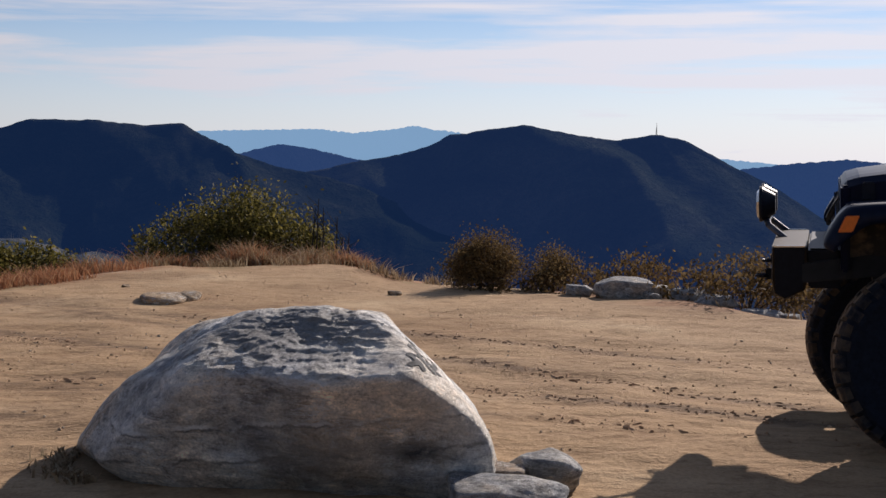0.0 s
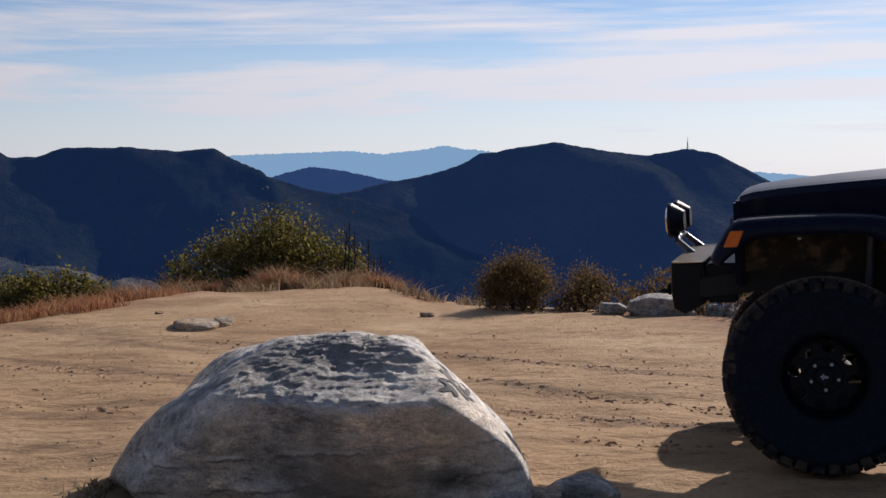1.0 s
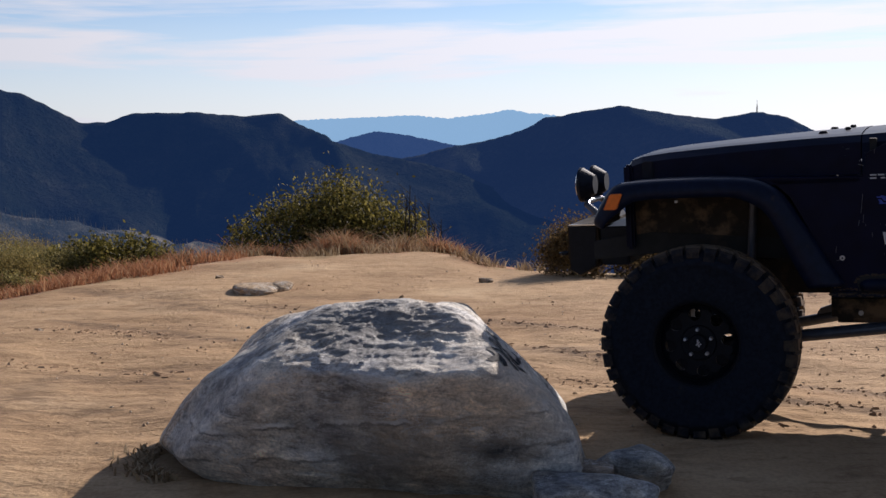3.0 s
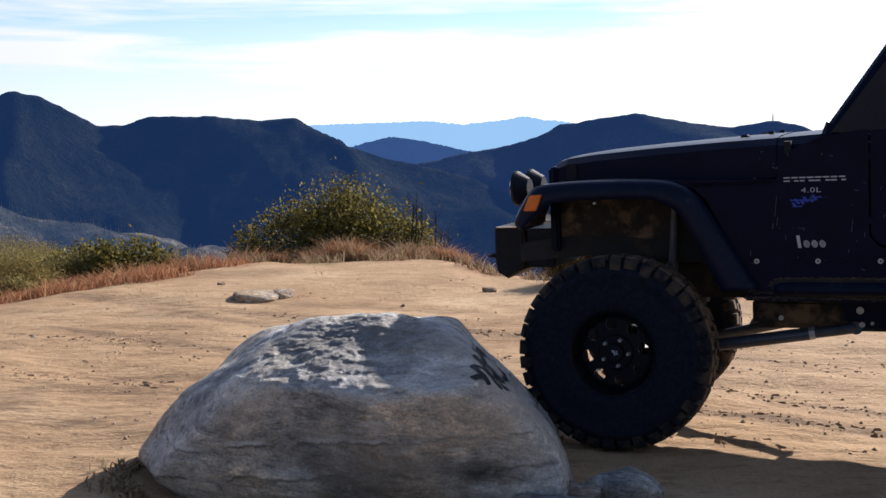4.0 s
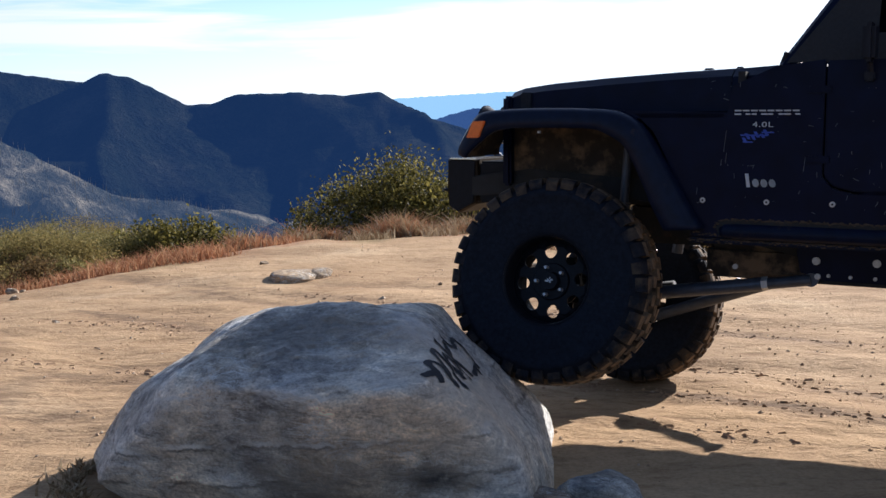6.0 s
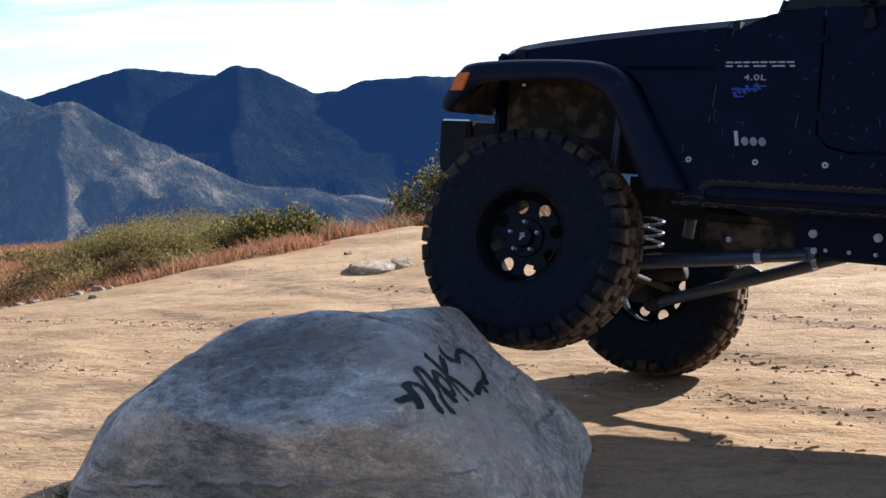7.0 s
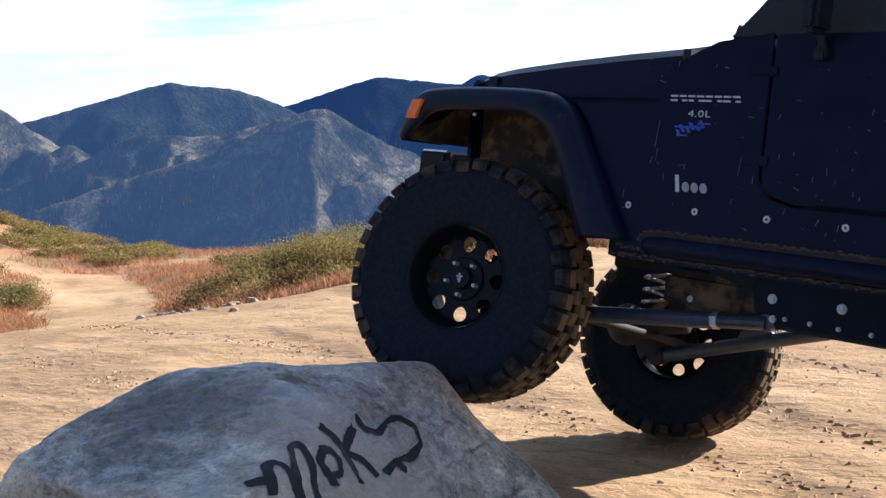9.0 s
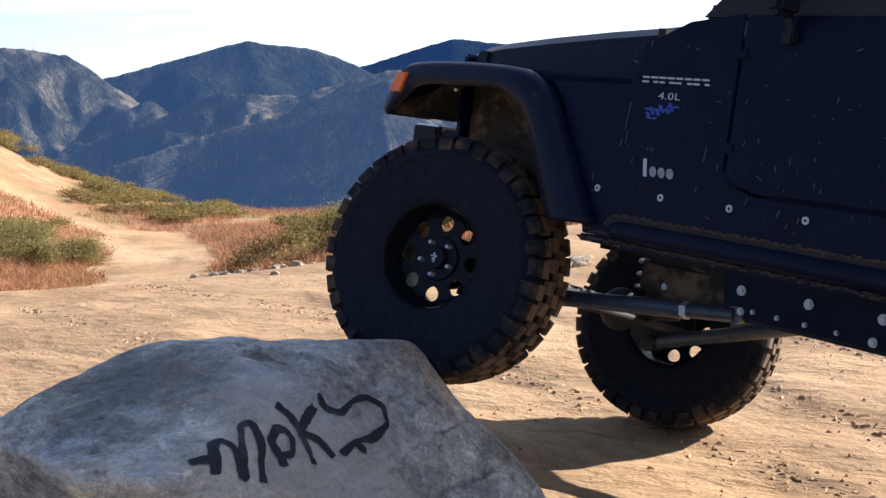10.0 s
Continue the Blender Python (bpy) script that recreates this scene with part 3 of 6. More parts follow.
BACK = [
    (0.11, 0.94, 0.31, 1.144, 1.0), (0.56, 0.45, 0.69, 0.807, 1.0), (-0.53, 0.79, 0.31, 1.277, 1.0), (-0.52, 0.4, 0.76, 0.921, 0.8),
    (0.24, 0.91, 0.34, 0.871, 0.8), (-0.81, 0.52, 0.26, 0.995, 0.8),
]
MIDDLE = Vector((-0.6, 5.2, 0.28))
BOULDER = boulder("boulder", MIDDLE, [((a, b, c), MIDDLE + Vector((a, b, c)).normalized() * d, w) for a, b, c, d, w in CROWN + FLANKS + BACK], ROCK, 3, 36, 7, 0.020, 0.06)
tagged(BOULDER, "large grey granite boulder with a black spray-painted tag", "rock")


# ---------------------------------------------------------------- the car
PAINT = mat_plain("black_navy_paint", (0.0021, 0.0047, 0.0205), 0.36, 0.0, 0.25, 9, 0, ((0.05, 0.04, 0.03), 0.70))
PAINT.node_tree.nodes["Principled BSDF"].inputs["Specular IOR Level"].default_value = 0.09
TRIM = mat_plain("black_plastic", (0.008, 0.010, 0.018), 0.5, 0, 0.3, 40, 0.002, ((0.13, 0.09, 0.06), 0.72))
TRIM.node_tree.nodes["Principled BSDF"].inputs["Specular IOR Level"].default_value = 0.18
FLARE = mat_plain("faded_navy_flare", (0.004, 0.0075, 0.023), 0.42, 0, 0.3, 25, 0.002, ((0.06, 0.045, 0.032), 0.68))
FLARE.node_tree.nodes["Principled BSDF"].inputs["Specular IOR Level"].default_value = 0.16
SILL = mat_plain("dusty_navy_sill", (0.003, 0.006, 0.02), 0.5, 0, 0.3, 22, 0.002, ((0.07, 0.048, 0.03), 0.60))
MUD = mat_plain("caked_mud", (0.062, 0.041, 0.025), 0.95, 0, 0.45, 40, 0.006)
ARCH = mat_plain("dusty_arch", (0.022, 0.017, 0.013), 0.9, 0, 0.4, 14, 0.003, ((0.15, 0.098, 0.058), 0.50))
RUBBER = mat_plain("tyre_rubber", (0.0085, 0.0115, 0.0195), 0.8, 0, 0.35, 60, 0.002, ((0.035, 0.03, 0.027), 0.62))
LUGS = mat_plain("dusty_tread", (0.022, 0.02, 0.019), 0.9, 0, 0.4, 30, 0.003, ((0.17, 0.12, 0.08), 0.37))
SHOULDER = mat_plain("worn_shoulder", (0.013, 0.014, 0.019), 0.85, 0, 0.4, 34, 0.003, ((0.075, 0.056, 0.04), 0.46))
for m in (RUBBER, LUGS, SHOULDER, SILL):
    m.node_tree.nodes["Principled BSDF"].inputs["Specular IOR Level"].default_value = 0.14
BLACK_METAL = mat_plain("black_steel", (0.006, 0.007, 0.011), 0.5, 0.0, 0.3, 35)
BLACK_METAL.node_tree.nodes["Principled BSDF"].inputs["Specular IOR Level"].default_value = 0.15
UNDER = mat_plain("dirty_underbody", (0.008, 0.008, 0.009), 0.8, 0, 0.4, 18, 0.003, ((0.055, 0.037, 0.024), 0.58))
TUBE = mat_plain("grey_painted_tube", (0.05, 0.06, 0.085), 0.42, 0.3, 0.25, 22)
BRONZE = mat_plain("bronze_bumper_paint", (0.030, 0.020, 0.012), 0.5, 0.2, 0.3, 16)
CHROME = mat_plain("bright_metal", (0.62, 0.62, 0.62), 0.22, 1.0, 0.08, 20)
SPRING = mat_plain("dull_steel", (0.22, 0.22, 0.23), 0.3, 0.9, 0.2, 40)
BOLT = mat_plain("zinc_bolt", (0.42, 0.43, 0.46), 0.4, 0.5, 0.15, 60)
BRONZE.node_tree.nodes["Principled BSDF"].inputs["Specular IOR Level"].default_value = 0.08
AMBER = mat_plain("amber_lens", (0.75, 0.16, 0.012), 0.3, 0, 0.12, 50)
DECAL = mat_plain("silver_decal", (0.42, 0.45, 0.5), 0.45, 0.2, 0.1, 60)
BLUE_DECAL = mat_plain("blue_decal", (0.012, 0.05, 0.36), 0.45, 0, 0.15, 60)
CANVAS = mat_plain("black_canvas", (0.010, 0.011, 0.014), 0.85, 0, 0.3, 80, 0.002)
SCRATCH = mat_plain("bare_scratch", (0.09, 0.10, 0.125), 0.6, 0, 0.3, 60)


def mat_glass(name, tint):
    m, nt, b = material(name, 0.03)
    b.inputs["Base Color"].default_value = (*tint, 1)
    b.inputs["Transmission Weight"].default_value = 1.0
    b.inputs["IOR"].default_value = 1.02
    return m


GLASS = mat_glass("window_glass", (0.45, 0.5, 0.53))
LENS = mat_glass("lamp_lens", (0.9, 0.92, 0.95))


def box(bm, x0, x1, y0, y1, z0, z1, bevel=0.0, m=None):
    """A box between those limits, with rounded edges, moved by the pose m."""
    vs = bmesh.ops.create_cube(bm, size=1.0)["verts"]
    for v in vs:
        v.co = Vector((x0 if v.co.x < 0 else x1, y0 if v.co.y < 0 else y1, z0 if v.co.z < 0 else z1))
    if bevel:
        edges = list({e for v in vs for e in v.link_edges})
        vs = list({v for f in bmesh.ops.bevel(bm, geom=edges, offset=bevel, segments=2, affect="EDGES")["faces"] for v in f.verts} | {v for v in vs if v.is_valid})
    if m is not None:
        bmesh.ops.transform(bm, matrix=m, verts=vs)
    return vs


def boxed(name, lim, mat, parent, bevel=0.0, label="", m=None):
    bm = bmesh.new()
    box(bm, *lim, bevel, m)
    return part(name, bm, mat, parent, label)


def rod(bm, a, b, r, seg=14, r2=None):
    a, b = Vector(a), Vector(b)
    d = b - a
    m = Matrix.Translation((a + b) / 2) @ d.to_track_quat("Z", "Y").to_matrix().to_4x4()
    bmesh.ops.create_cone(bm, cap_ends=True, segments=seg, radius1=r, radius2=r if r2 is None else r2, depth=d.length, matrix=m)


def rodded(name, rods, mat, parent, label="", seg=14):
    bm = bmesh.new()
    for r in rods:
        rod(bm, *r, seg=seg)
    return part(name, bm, mat, parent, label, smooth=False)


def prism(name, outline, y0, y1, mat, parent, bevel=0.0, label=""):
    """A plate in the car's side view: outline (x, z), between y0 and y1."""
    bm = bmesh.new()
    f = bm.faces.new([bm.verts.new((x, y0, z)) for x, z in outline])
    new_verts = [g for g in bmesh.ops.extrude_face_region(bm, geom=[f])["geom"] if isinstance(g, bmesh.types.BMVert)]
    bmesh.ops.translate(bm, vec=(0, y1 - y0, 0), verts=new_verts)
    if bevel:
        bmesh.ops.bevel(bm, geom=list(bm.edges), offset=bevel, segments=2, affect="EDGES")
    return part(name, bm, mat, parent, label)


def loft(name, rows, mat, parent, closed=False, label="", smooth=False, caps=True):
    """A skin through rows of equally many points."""
    n = len(rows[0])
    verts = [p for r in rows for p in r]
    faces = []
    for i in range(len(rows) - 1):
        for j in range(n if closed else n - 1):
            k = (j + 1) % n
            faces.append((i * n + j, i * n + k, (i + 1) * n + k, (i + 1) * n + j))
    if closed and caps:
        faces += [tuple(range(n)), tuple(range((len(rows) - 1) * n, len(rows) * n))]
    bm = bmesh.new()
    vs = [bm.verts.new(v) for v in verts]
    for f in faces:
        bm.faces.new([vs[i] for i in f])
    return part(name, bm, mat, parent, label, smooth)


def build_tyre_mesh():
    prof = [(0.196, -0.12), (0.204, -0.137), (0.22, -0.144), (0.25, -0.15), (0.31, -0.158), (0.37, -0.157), (0.375, -0.161), (0.395, -0.16), (0.4, -0.154), (0.422, -0.143), (0.437, -0.12), (0.443, -0.06), (0.444, 0.0)]
    prof = prof + [(r, -y) for r, y in reversed(prof[:-1])]
    n = 72
    rows = []
    for i in range(n + 1):
        a = 2 * math.pi * i / n
        rows.append([(r * math.sin(a), y, r * math.cos(a)) for r, y in prof])
    verts, faces = [p for r in rows[:-1] for p in r], []
    k = len(prof)
    for i in range(n):
        j2 = (i + 1) % n
        faces += [(i * k + j, i * k + j + 1, j2 * k + j + 1, j2 * k + j) for j in range(k - 1)]
    return verts, faces


def block(verts, faces, a0, a1, ring, skew=0.0):
    """One tread block: ring is its (radius, y) section, between two angles."""
    o, k = len(verts), len(ring)
    for a, s in ((a0, 0.0), (a1, skew)):
        for r, y in ring:
            verts.append((r * math.sin(a), y + s, r * math.cos(a)))
    faces.append(tuple(range(o, o + k)))
    faces.append(tuple(range(o + k, o + 2 * k))[::-1])
    for j in range(k):
        faces.append((o + j, o + (j + 1) % k, o + k + (j + 1) % k, o + k + j))


def build_lugs(crown):
    """Tread blocks: those of the crown, or the outer blocks that wrap round the shoulder."""
    verts, faces = [], []
    n = 36
    p = 2 * math.pi / n
    for i in range(n):
        for side in (1, -1):
            a = p * (i + (0.5 if side < 0 else 0))
            wide = 0.78 if i % 2 else 0.68
            tip = 0.150 if i % 2 else 0.157
            if crown:
                block(verts, faces, a, a + p * wide, [(r, side * y) for r, y in ((0.43, 0.078), (0.466, 0.08), (0.461, 0.121), (0.43, 0.119))], side * 0.006)
                b = a + p * 0.35
                block(verts, faces, b, b + p * 0.6, [(r, side * y) for r, y in ((0.43, 0.012), (0.468, 0.014), (0.467, 0.064), (0.43, 0.068))], side * -0.014)
            else:
                block(verts, faces, a, a + p * wide, [(r, side * y) for r, y in ((0.42, 0.1195), (0.4605, 0.1215), (0.453, 0.139), (0.438, 0.152 if i % 2 else 0.156), (0.412 if i % 2 else 0.398, tip), (0.405, 0.138))], side * 0.004)
    return verts, faces


def build_rim():
    """Black steel-look disc with eight round holes, and its barrel."""
    verts, faces = [], []
    n = 24
    rm, hr, ha = 0.135, 0.050, math.pi / 8
    hole_r, hole_a = 0.029, 0.029 / rm

    def edge(i):
        a = 2 * math.pi * i / n
        c, s = math.cos(a), math.sin(a)
        k = 1 / max(abs(c), abs(s))
        return c * k, s * k, c, s
    for q in range(8):
        mid = q * math.pi / 4
        for y in (0.055, 0.043):
            for i in range(n):
                u, v, c, s = edge(i)
                for r, a in ((rm + hr * u, mid + ha * v), (rm + hole_r * c, mid + hole_a * s)):
                    dish = (0.012 if r > 0.17 else 0.0)
                    verts.append((r * math.sin(a), y - dish, r * math.cos(a)))
        o = q * 4 * n
        for i in range(n):
            j = (i + 1) % n
            a0, a1, b0, b1 = o + 2 * i, o + 2 * j, o + 2 * i + 1, o + 2 * j + 1
            faces.append((a0, a1, b1, b0))
            faces.append((a0 + 2 * n, a1 + 2 * n, b1 + 2 * n, b0 + 2 * n))
            faces.append((b0, b1, b1 + 2 * n, b0 + 2 * n))
    barrel = [(0.085, 0.055), (0.08, 0.066), (0.0, 0.066), (0.0, 0.03), (0.085, 0.043)]
    lip = [(0.185, 0.043), (0.185, 0.06), (0.190, 0.105), (0.192, 0.122), (0.197, 0.135), (0.203, 0.139), (0.208, 0.133), (0.206, 0.118), (0.205, 0.05), (0.195, -0.05), (0.205, -0.13), (0.216, -0.138), (0.205, -0.139), (0.185, -0.12), (0.178, -0.04), (0.180, 0.031)]
    for prof in (barrel, lip):
        o, k, m = len(verts), len(prof), 48
        for i in range(m):
            a = 2 * math.pi * i / m
            verts += [(r * math.sin(a), y, r * math.cos(a)) for r, y in prof]
        for i in range(m):
            i2 = (i + 1) % m
            faces += [(o + i * k + j, o + i * k + (j + 1) % k, o + i2 * k + (j + 1) % k, o + i2 * k + j) for j in range(k if prof is lip else k - 1)]
    return verts, faces


CAR = new("off_road_car")
tagged(CAR, "black and navy short off-road car, lifted, climbing a boulder", "car")


def build_wheel(name):
    w = new(name)
    w.parent = CAR
    tyre = link_mesh("tyre", *build_tyre_mesh(), RUBBER, w, True)
    link_mesh("tread", *build_lugs(True), LUGS, tyre, False, "chunky dusty tread blocks")
    tagged(link_mesh("shoulder_rubber", *build_lugs(False), SHOULDER, tyre, False), kind="stuff")
    rim = link_mesh("rim", *build_rim(), BLACK_METAL, w, False, "black wheel with eight round holes")
    bm = bmesh.new()
    bmesh.ops.create_cone(bm, cap_ends=True, segments=28, radius1=0.044, radius2=0.038, depth=0.03, matrix=pose(0, 0.078, 0, -90))
    part("hub_cap", bm, BLACK_METAL, w)
    # maker's sign on the cap, as plain shapes
    bm = bmesh.new()
    for x0, x1, z0, z1, a in ((-0.012, 0.012, -0.003, 0.003, 40), (-0.004, 0.004, -0.018, -0.004, 15), (0.0, 0.007, 0.004, 0.018, -20), (-0.016, -0.008, -0.008, -0.002, 0)):
        box(bm, x0, x1, 0.0925, 0.095, z0, z1, 0, pose(0, 0, 0, 0, a, 0))
    part("cap_sign", bm, BOLT, w)
    for i in range(5):
        a = 2 * math.pi * i / 5 - 0.0785
        bm = bmesh.new()
        bmesh.ops.create_cone(bm, cap_ends=True, segments=8, radius1=0.0095, radius2=0.007, depth=0.03, matrix=pose(0.064 * math.sin(a), 0.08, 0.064 * math.cos(a), -90))
        part("lug_nut", bm, BOLT, w)
    bm = bmesh.new()
    bmesh.ops.create_cone(bm, cap_ends=True, segments=40, radius1=0.102, radius2=0.102, depth=0.022, matrix=pose(0, -0.05, 0, -90))
    bmesh.ops.create_cone(bm, cap_ends=True, segments=20, radius1=0.06, radius2=0.06, depth=0.12, matrix=pose(0, -0.03, 0, -90))
    d = part("brake_disc", bm, UNDER, w)
    return w


def copy_part(ob, parent):
    """A second part that shares ob's meshes, with its own sub-parts."""
    made = ob.copy()
    scene.collection.objects.link(made)
    made.parent = parent
    for c in ob.children:
        copy_part(c, made)
    return made


WHEEL_FL = build_wheel("front_wheel")
WHEEL_FR = copy_part(WHEEL_FL, CAR)
WHEEL_RL = copy_part(WHEEL_FL, CAR)
WHEEL_RR = copy_part(WHEEL_FL, CAR)
WHEEL_RL.name = "rear_wheel"
WHEEL_RR.name = "rear_wheel.001"


def eased(pts, k=4):
    """A smooth line through those points, k steps between each two."""
    p = [Vector(pts[0])] + [Vector(q) for q in pts] + [Vector(pts[-1])]
    line = []
    for a, b, c, d in zip(p, p[1:], p[2:], p[3:]):
        for i in range(k):
            u = i / k
            line.append(0.5 * (2 * b + (c - a) * u + (2 * a - 5 * b + 4 * c - d) * u * u + (3 * b - a - 3 * c + d) * u ** 3))
    return [tuple(q) for q in line] + [tuple(pts[-1])]


def mud_crust(name, line, y, out, size, seed, parent):
    """Dried mud in lumps along a line (x, z) on the car's flank."""
    rng = random.Random(seed)
    verts, faces = [], []
    for (x0, z0), (x1, z1) in zip(line, line[1:]):
        n = max(2, int(math.hypot(x1 - x0, z1 - z0) / (size * 0.55)))
        for i in range(n):
            if rng.random() < 0.12:
                continue
            u = (i + rng.random()) / n
            cx, cz = x0 + (x1 - x0) * u, z0 + (z1 - z0) * u + rng.gauss(0, size * 0.3)
            a, b, h = size * rng.uniform(0.5, 1.3), size * rng.uniform(0.25, 0.6), out * rng.uniform(0.3, 1.0)
            o, k = len(verts), 6
            for j in range(k):
                w = 2 * math.pi * j / k
                verts.append((cx + a * math.cos(w) * rng.uniform(0.7, 1.1), y - math.copysign(0.002, y), cz + b * math.sin(w) * rng.uniform(0.7, 1.1)))
            verts.append((cx, y + math.copysign(h, y), cz))
            faces += [(o + j, o + (j + 1) % k, o + k) for j in range(k)]
    return tagged(link_mesh(name, verts, faces, MUD, parent, True, "dried brown mud"), kind="stuff")


def build_body():
    # bonnet: narrow in front, wide at the cowl, crowned
    rows = []
    for x, yb, yt, z in ((0.425, 0.47, 0.40, 1.255), (0.40, 0.48, 0.42, 1.285), (0.34, 0.49, 0.435, 1.302), (0.2, 0.515, 0.46, 1.318), (-0.1, 0.565, 0.515, 1.338), (-0.45, 0.625, 0.575, 1.356), (-0.73, 0.675, 0.62, 1.366)):
        row = [(x, -yb, 1.195), (x, -yb + 0.004, z - 0.022), (x, -yt, z + 0.010)]
        row += [(x, yt * k, z + 0.014 + 0.014 * (1 - k * k)) for k in (-0.8, -0.4, 0, 0.4, 0.8)]
        row += [(x, yt, z + 0.010), (x, yb - 0.004, z - 0.022), (x, yb, 1.195)]
        rows.append(row)
    hood = loft("hood", rows, PAINT, CAR, label="long black bonnet, crowned and narrowing forward")
    for s in (1, -1):
        boxed("hood_latch", (0.27, 0.33, s * 0.495 - 0.014, s * 0.495 + 0.014, 1.20, 1.29), TRIM, hood, 0.006)
        boxed("hood_bumper", (-0.56, -0.52, s * 0.34 - 0.02, s * 0.34 + 0.02, 1.372, 1.394), TRIM, hood, 0.005)
        boxed("washer_nozzle", (-0.66, -0.63, s * 0.2 - 0.015, s * 0.2 + 0.015, 1.388, 1.404), TRIM, hood, 0.004)
    # cowl between bonnet and windscreen
    rows = []
    for x, yb, yt, z in ((-0.735, 0.677, 0.622, 1.366), (-0.93, 0.715, 0.665, 1.376), (-1.0, 0.73, 0.68, 1.378)):
        row = [(x, -yb - 0.03, 1.19), (x, -yb, z - 0.026), (x, -yt, z + 0.010)]
        row += [(x, yt * k, z + 0.013 + 0.013 * (1 - k * k)) for k in (-0.6, 0, 0.6)]
        row += [(x, yt, z + 0.010), (x, yb, z - 0.026), (x, yb + 0.03, 1.19)]
        rows.append(row)
    loft("cowl", rows, PAINT, CAR)
    # radiator grille with seven slots, round headlamps
    grille = boxed("grille", (0.385, 0.43, -0.5, 0.5, 0.84, 1.275), PAINT, CAR, 0.012)
    for i in range(7):
        y = -0.195 + i * 0.065
        boxed("grille_slot", (0.42, 0.434, y - 0.02, y + 0.02, 0.93, 1.2), UNDER, grille, 0.006)
    for s in (1, -1):
        bm = bmesh.new()
        bmesh.ops.create_cone(bm, cap_ends=True, segments=28, radius1=0.095, radius2=0.085, depth=0.03, matrix=pose(0.44, s * 0.36, 1.1, 0, 90, 0))
        part("headlamp", bm, LENS, grille, "round clear headlamp")
    # fender tops, inner fenders, flares and side markers
    for s in (1, -1):
        prism("fender", [(0.40, 1.16), (0.41, 1.185), (0.38, 1.2), (-0.3, 1.2), (-0.73, 1.19), (-0.73, 1.165)], s * 0.47, s * 0.765, PAINT, CAR, 0.004)
        prism("inner_fender", [(0.42, 0.86), (0.42, 1.17), (-0.42, 1.17), (-0.62, 0.95), (-0.62, 0.70), (-0.3, 0.78)], s * 0.43, s * 0.455, ARCH, CAR, 0, "dusty inner wheel arch")
        prism("fender_front", [(0.495, 0.99), (0.50, 1.03), (0.46, 1.11), (0.42, 1.16), (0.395, 1.16), (0.44, 1.09), (0.472, 1.02), (0.472, 0.99)], s * 0.44, s * 0.80, ARCH, CAR, 0.003)
        prism("splash_panel", [(-0.45, 1.17), (-0.5, 1.17), (-0.63, 0.80), (-0.63, 0.69), (-0.56, 0.69), (-0.56, 0.80)], s * 0.44, s * 0.735, ARCH, CAR)
        boxed("strut_tower", (-0.13, 0.09, s * 0.36 - 0.075, s * 0.36 + 0.075, 0.86, 1.1), UNDER, CAR, 0.03)
        out = [(0.47, 0.985), (0.505, 1.0), (0.506, 1.04), (0.465, 1.115), (0.425, 1.17), (0.37, 1.198), (0.2, 1.21), (0, 1.212), (-0.2, 1.205), (-0.3, 1.185), (-0.38, 1.135), (-0.44, 1.05), (-0.515, 0.93), (-0.585, 0.81), (-0.655, 0.70)]
        inn = [(0.455, 0.985), (0.45, 1.0), (0.43, 1.02), (0.375, 1.065), (0.335, 1.095), (0.29, 1.112), (0.2, 1.122), (0, 1.124), (-0.16, 1.12), (-0.23, 1.1), (-0.3, 1.06), (-0.345, 1.0), (-0.4, 0.89), (-0.445, 0.79), (-0.50, 0.69)]
        rows = []
        for (xo, zo), (xi, zi) in zip(eased(out), eased(inn)):
            rows.append([(xo, s * 0.60, zo), (xo, s * 0.80, zo), (0.8 * xo + 0.2 * xi, s * 0.832, 0.8 * zo + 0.2 * zi), (0.3 * xo + 0.7 * xi, s * 0.842, 0.3 * zo + 0.7 * zi), (xi, s * 0.838, zi), (xi, s * 0.81, zi), (0.5 * xo + 0.5 * xi, s * 0.79, 0.5 * zo + 0.5 * zi), (0.7 * xo + 0.3 * xi, s * 0.6, 0.7 * zo + 0.3 * zi)])
        flare = loft("fender_flare", rows, FLARE, CAR, True, "wide faded navy plastic wheel-arch flare", True)
        prism("side_marker", [(0.349, 1.155), (0.412, 1.153), (0.447, 1.077), (0.381, 1.078)], s * 0.828, s * 0.852, AMBER, flare, 0.004, "orange side marker lamp")
        rodded("flare_bolt", [((0.1, s * 0.8, 1.11), (0.1, s * 0.8, 1.1), 0.008)], BOLT, flare)
        # tub side behind the wheel: lower part, cowl side and quarter
        side = prism("body_side", [(-0.60, 0.665), (-0.575, 0.76), (-0.50, 0.96), (-0.42, 1.11), (-0.36, 1.165), (-0.33, 1.19), (-0.74, 1.19), (-0.76, 1.30), (-0.93, 1.375), (-1.13, 1.40), (-1.13, 0.93), (-1.17, 0.885), (-1.25, 0.865), (-1.98, 0.865), (-2.02, 0.9), (-2.02, 1.40), (-2.95, 1.36), (-2.95, 0.86), (-2.80, 0.86), (-2.72, 1.0), (-2.6, 1.06), (-2.15, 1.06), (-2.03, 1.0), (-1.92, 0.73), (-1.88, 0.665)], s * 0.735, s * 0.765, PAINT, CAR, 0.003, "scratched black body side with silver lettering shapes")
        for x in (-0.646, -0.913, -1.175, -1.434, -1.70):
            rodded("rivet", [((x, s * 0.765, 0.821), (x, s * 0.7695, 0.821), 0.0115)], BOLT, side, "small bright washer bolt")
            rodded("rivet_socket", [((x, s * 0.7695, 0.821), (x, s * 0.7705, 0.821), 0.0045)], BLACK_METAL, side)
        groove = [(-1.95, 0.742), (-0.755, 0.742), (-0.72, 0.735), (-0.702, 0.718), (-0.698, 0.70)]
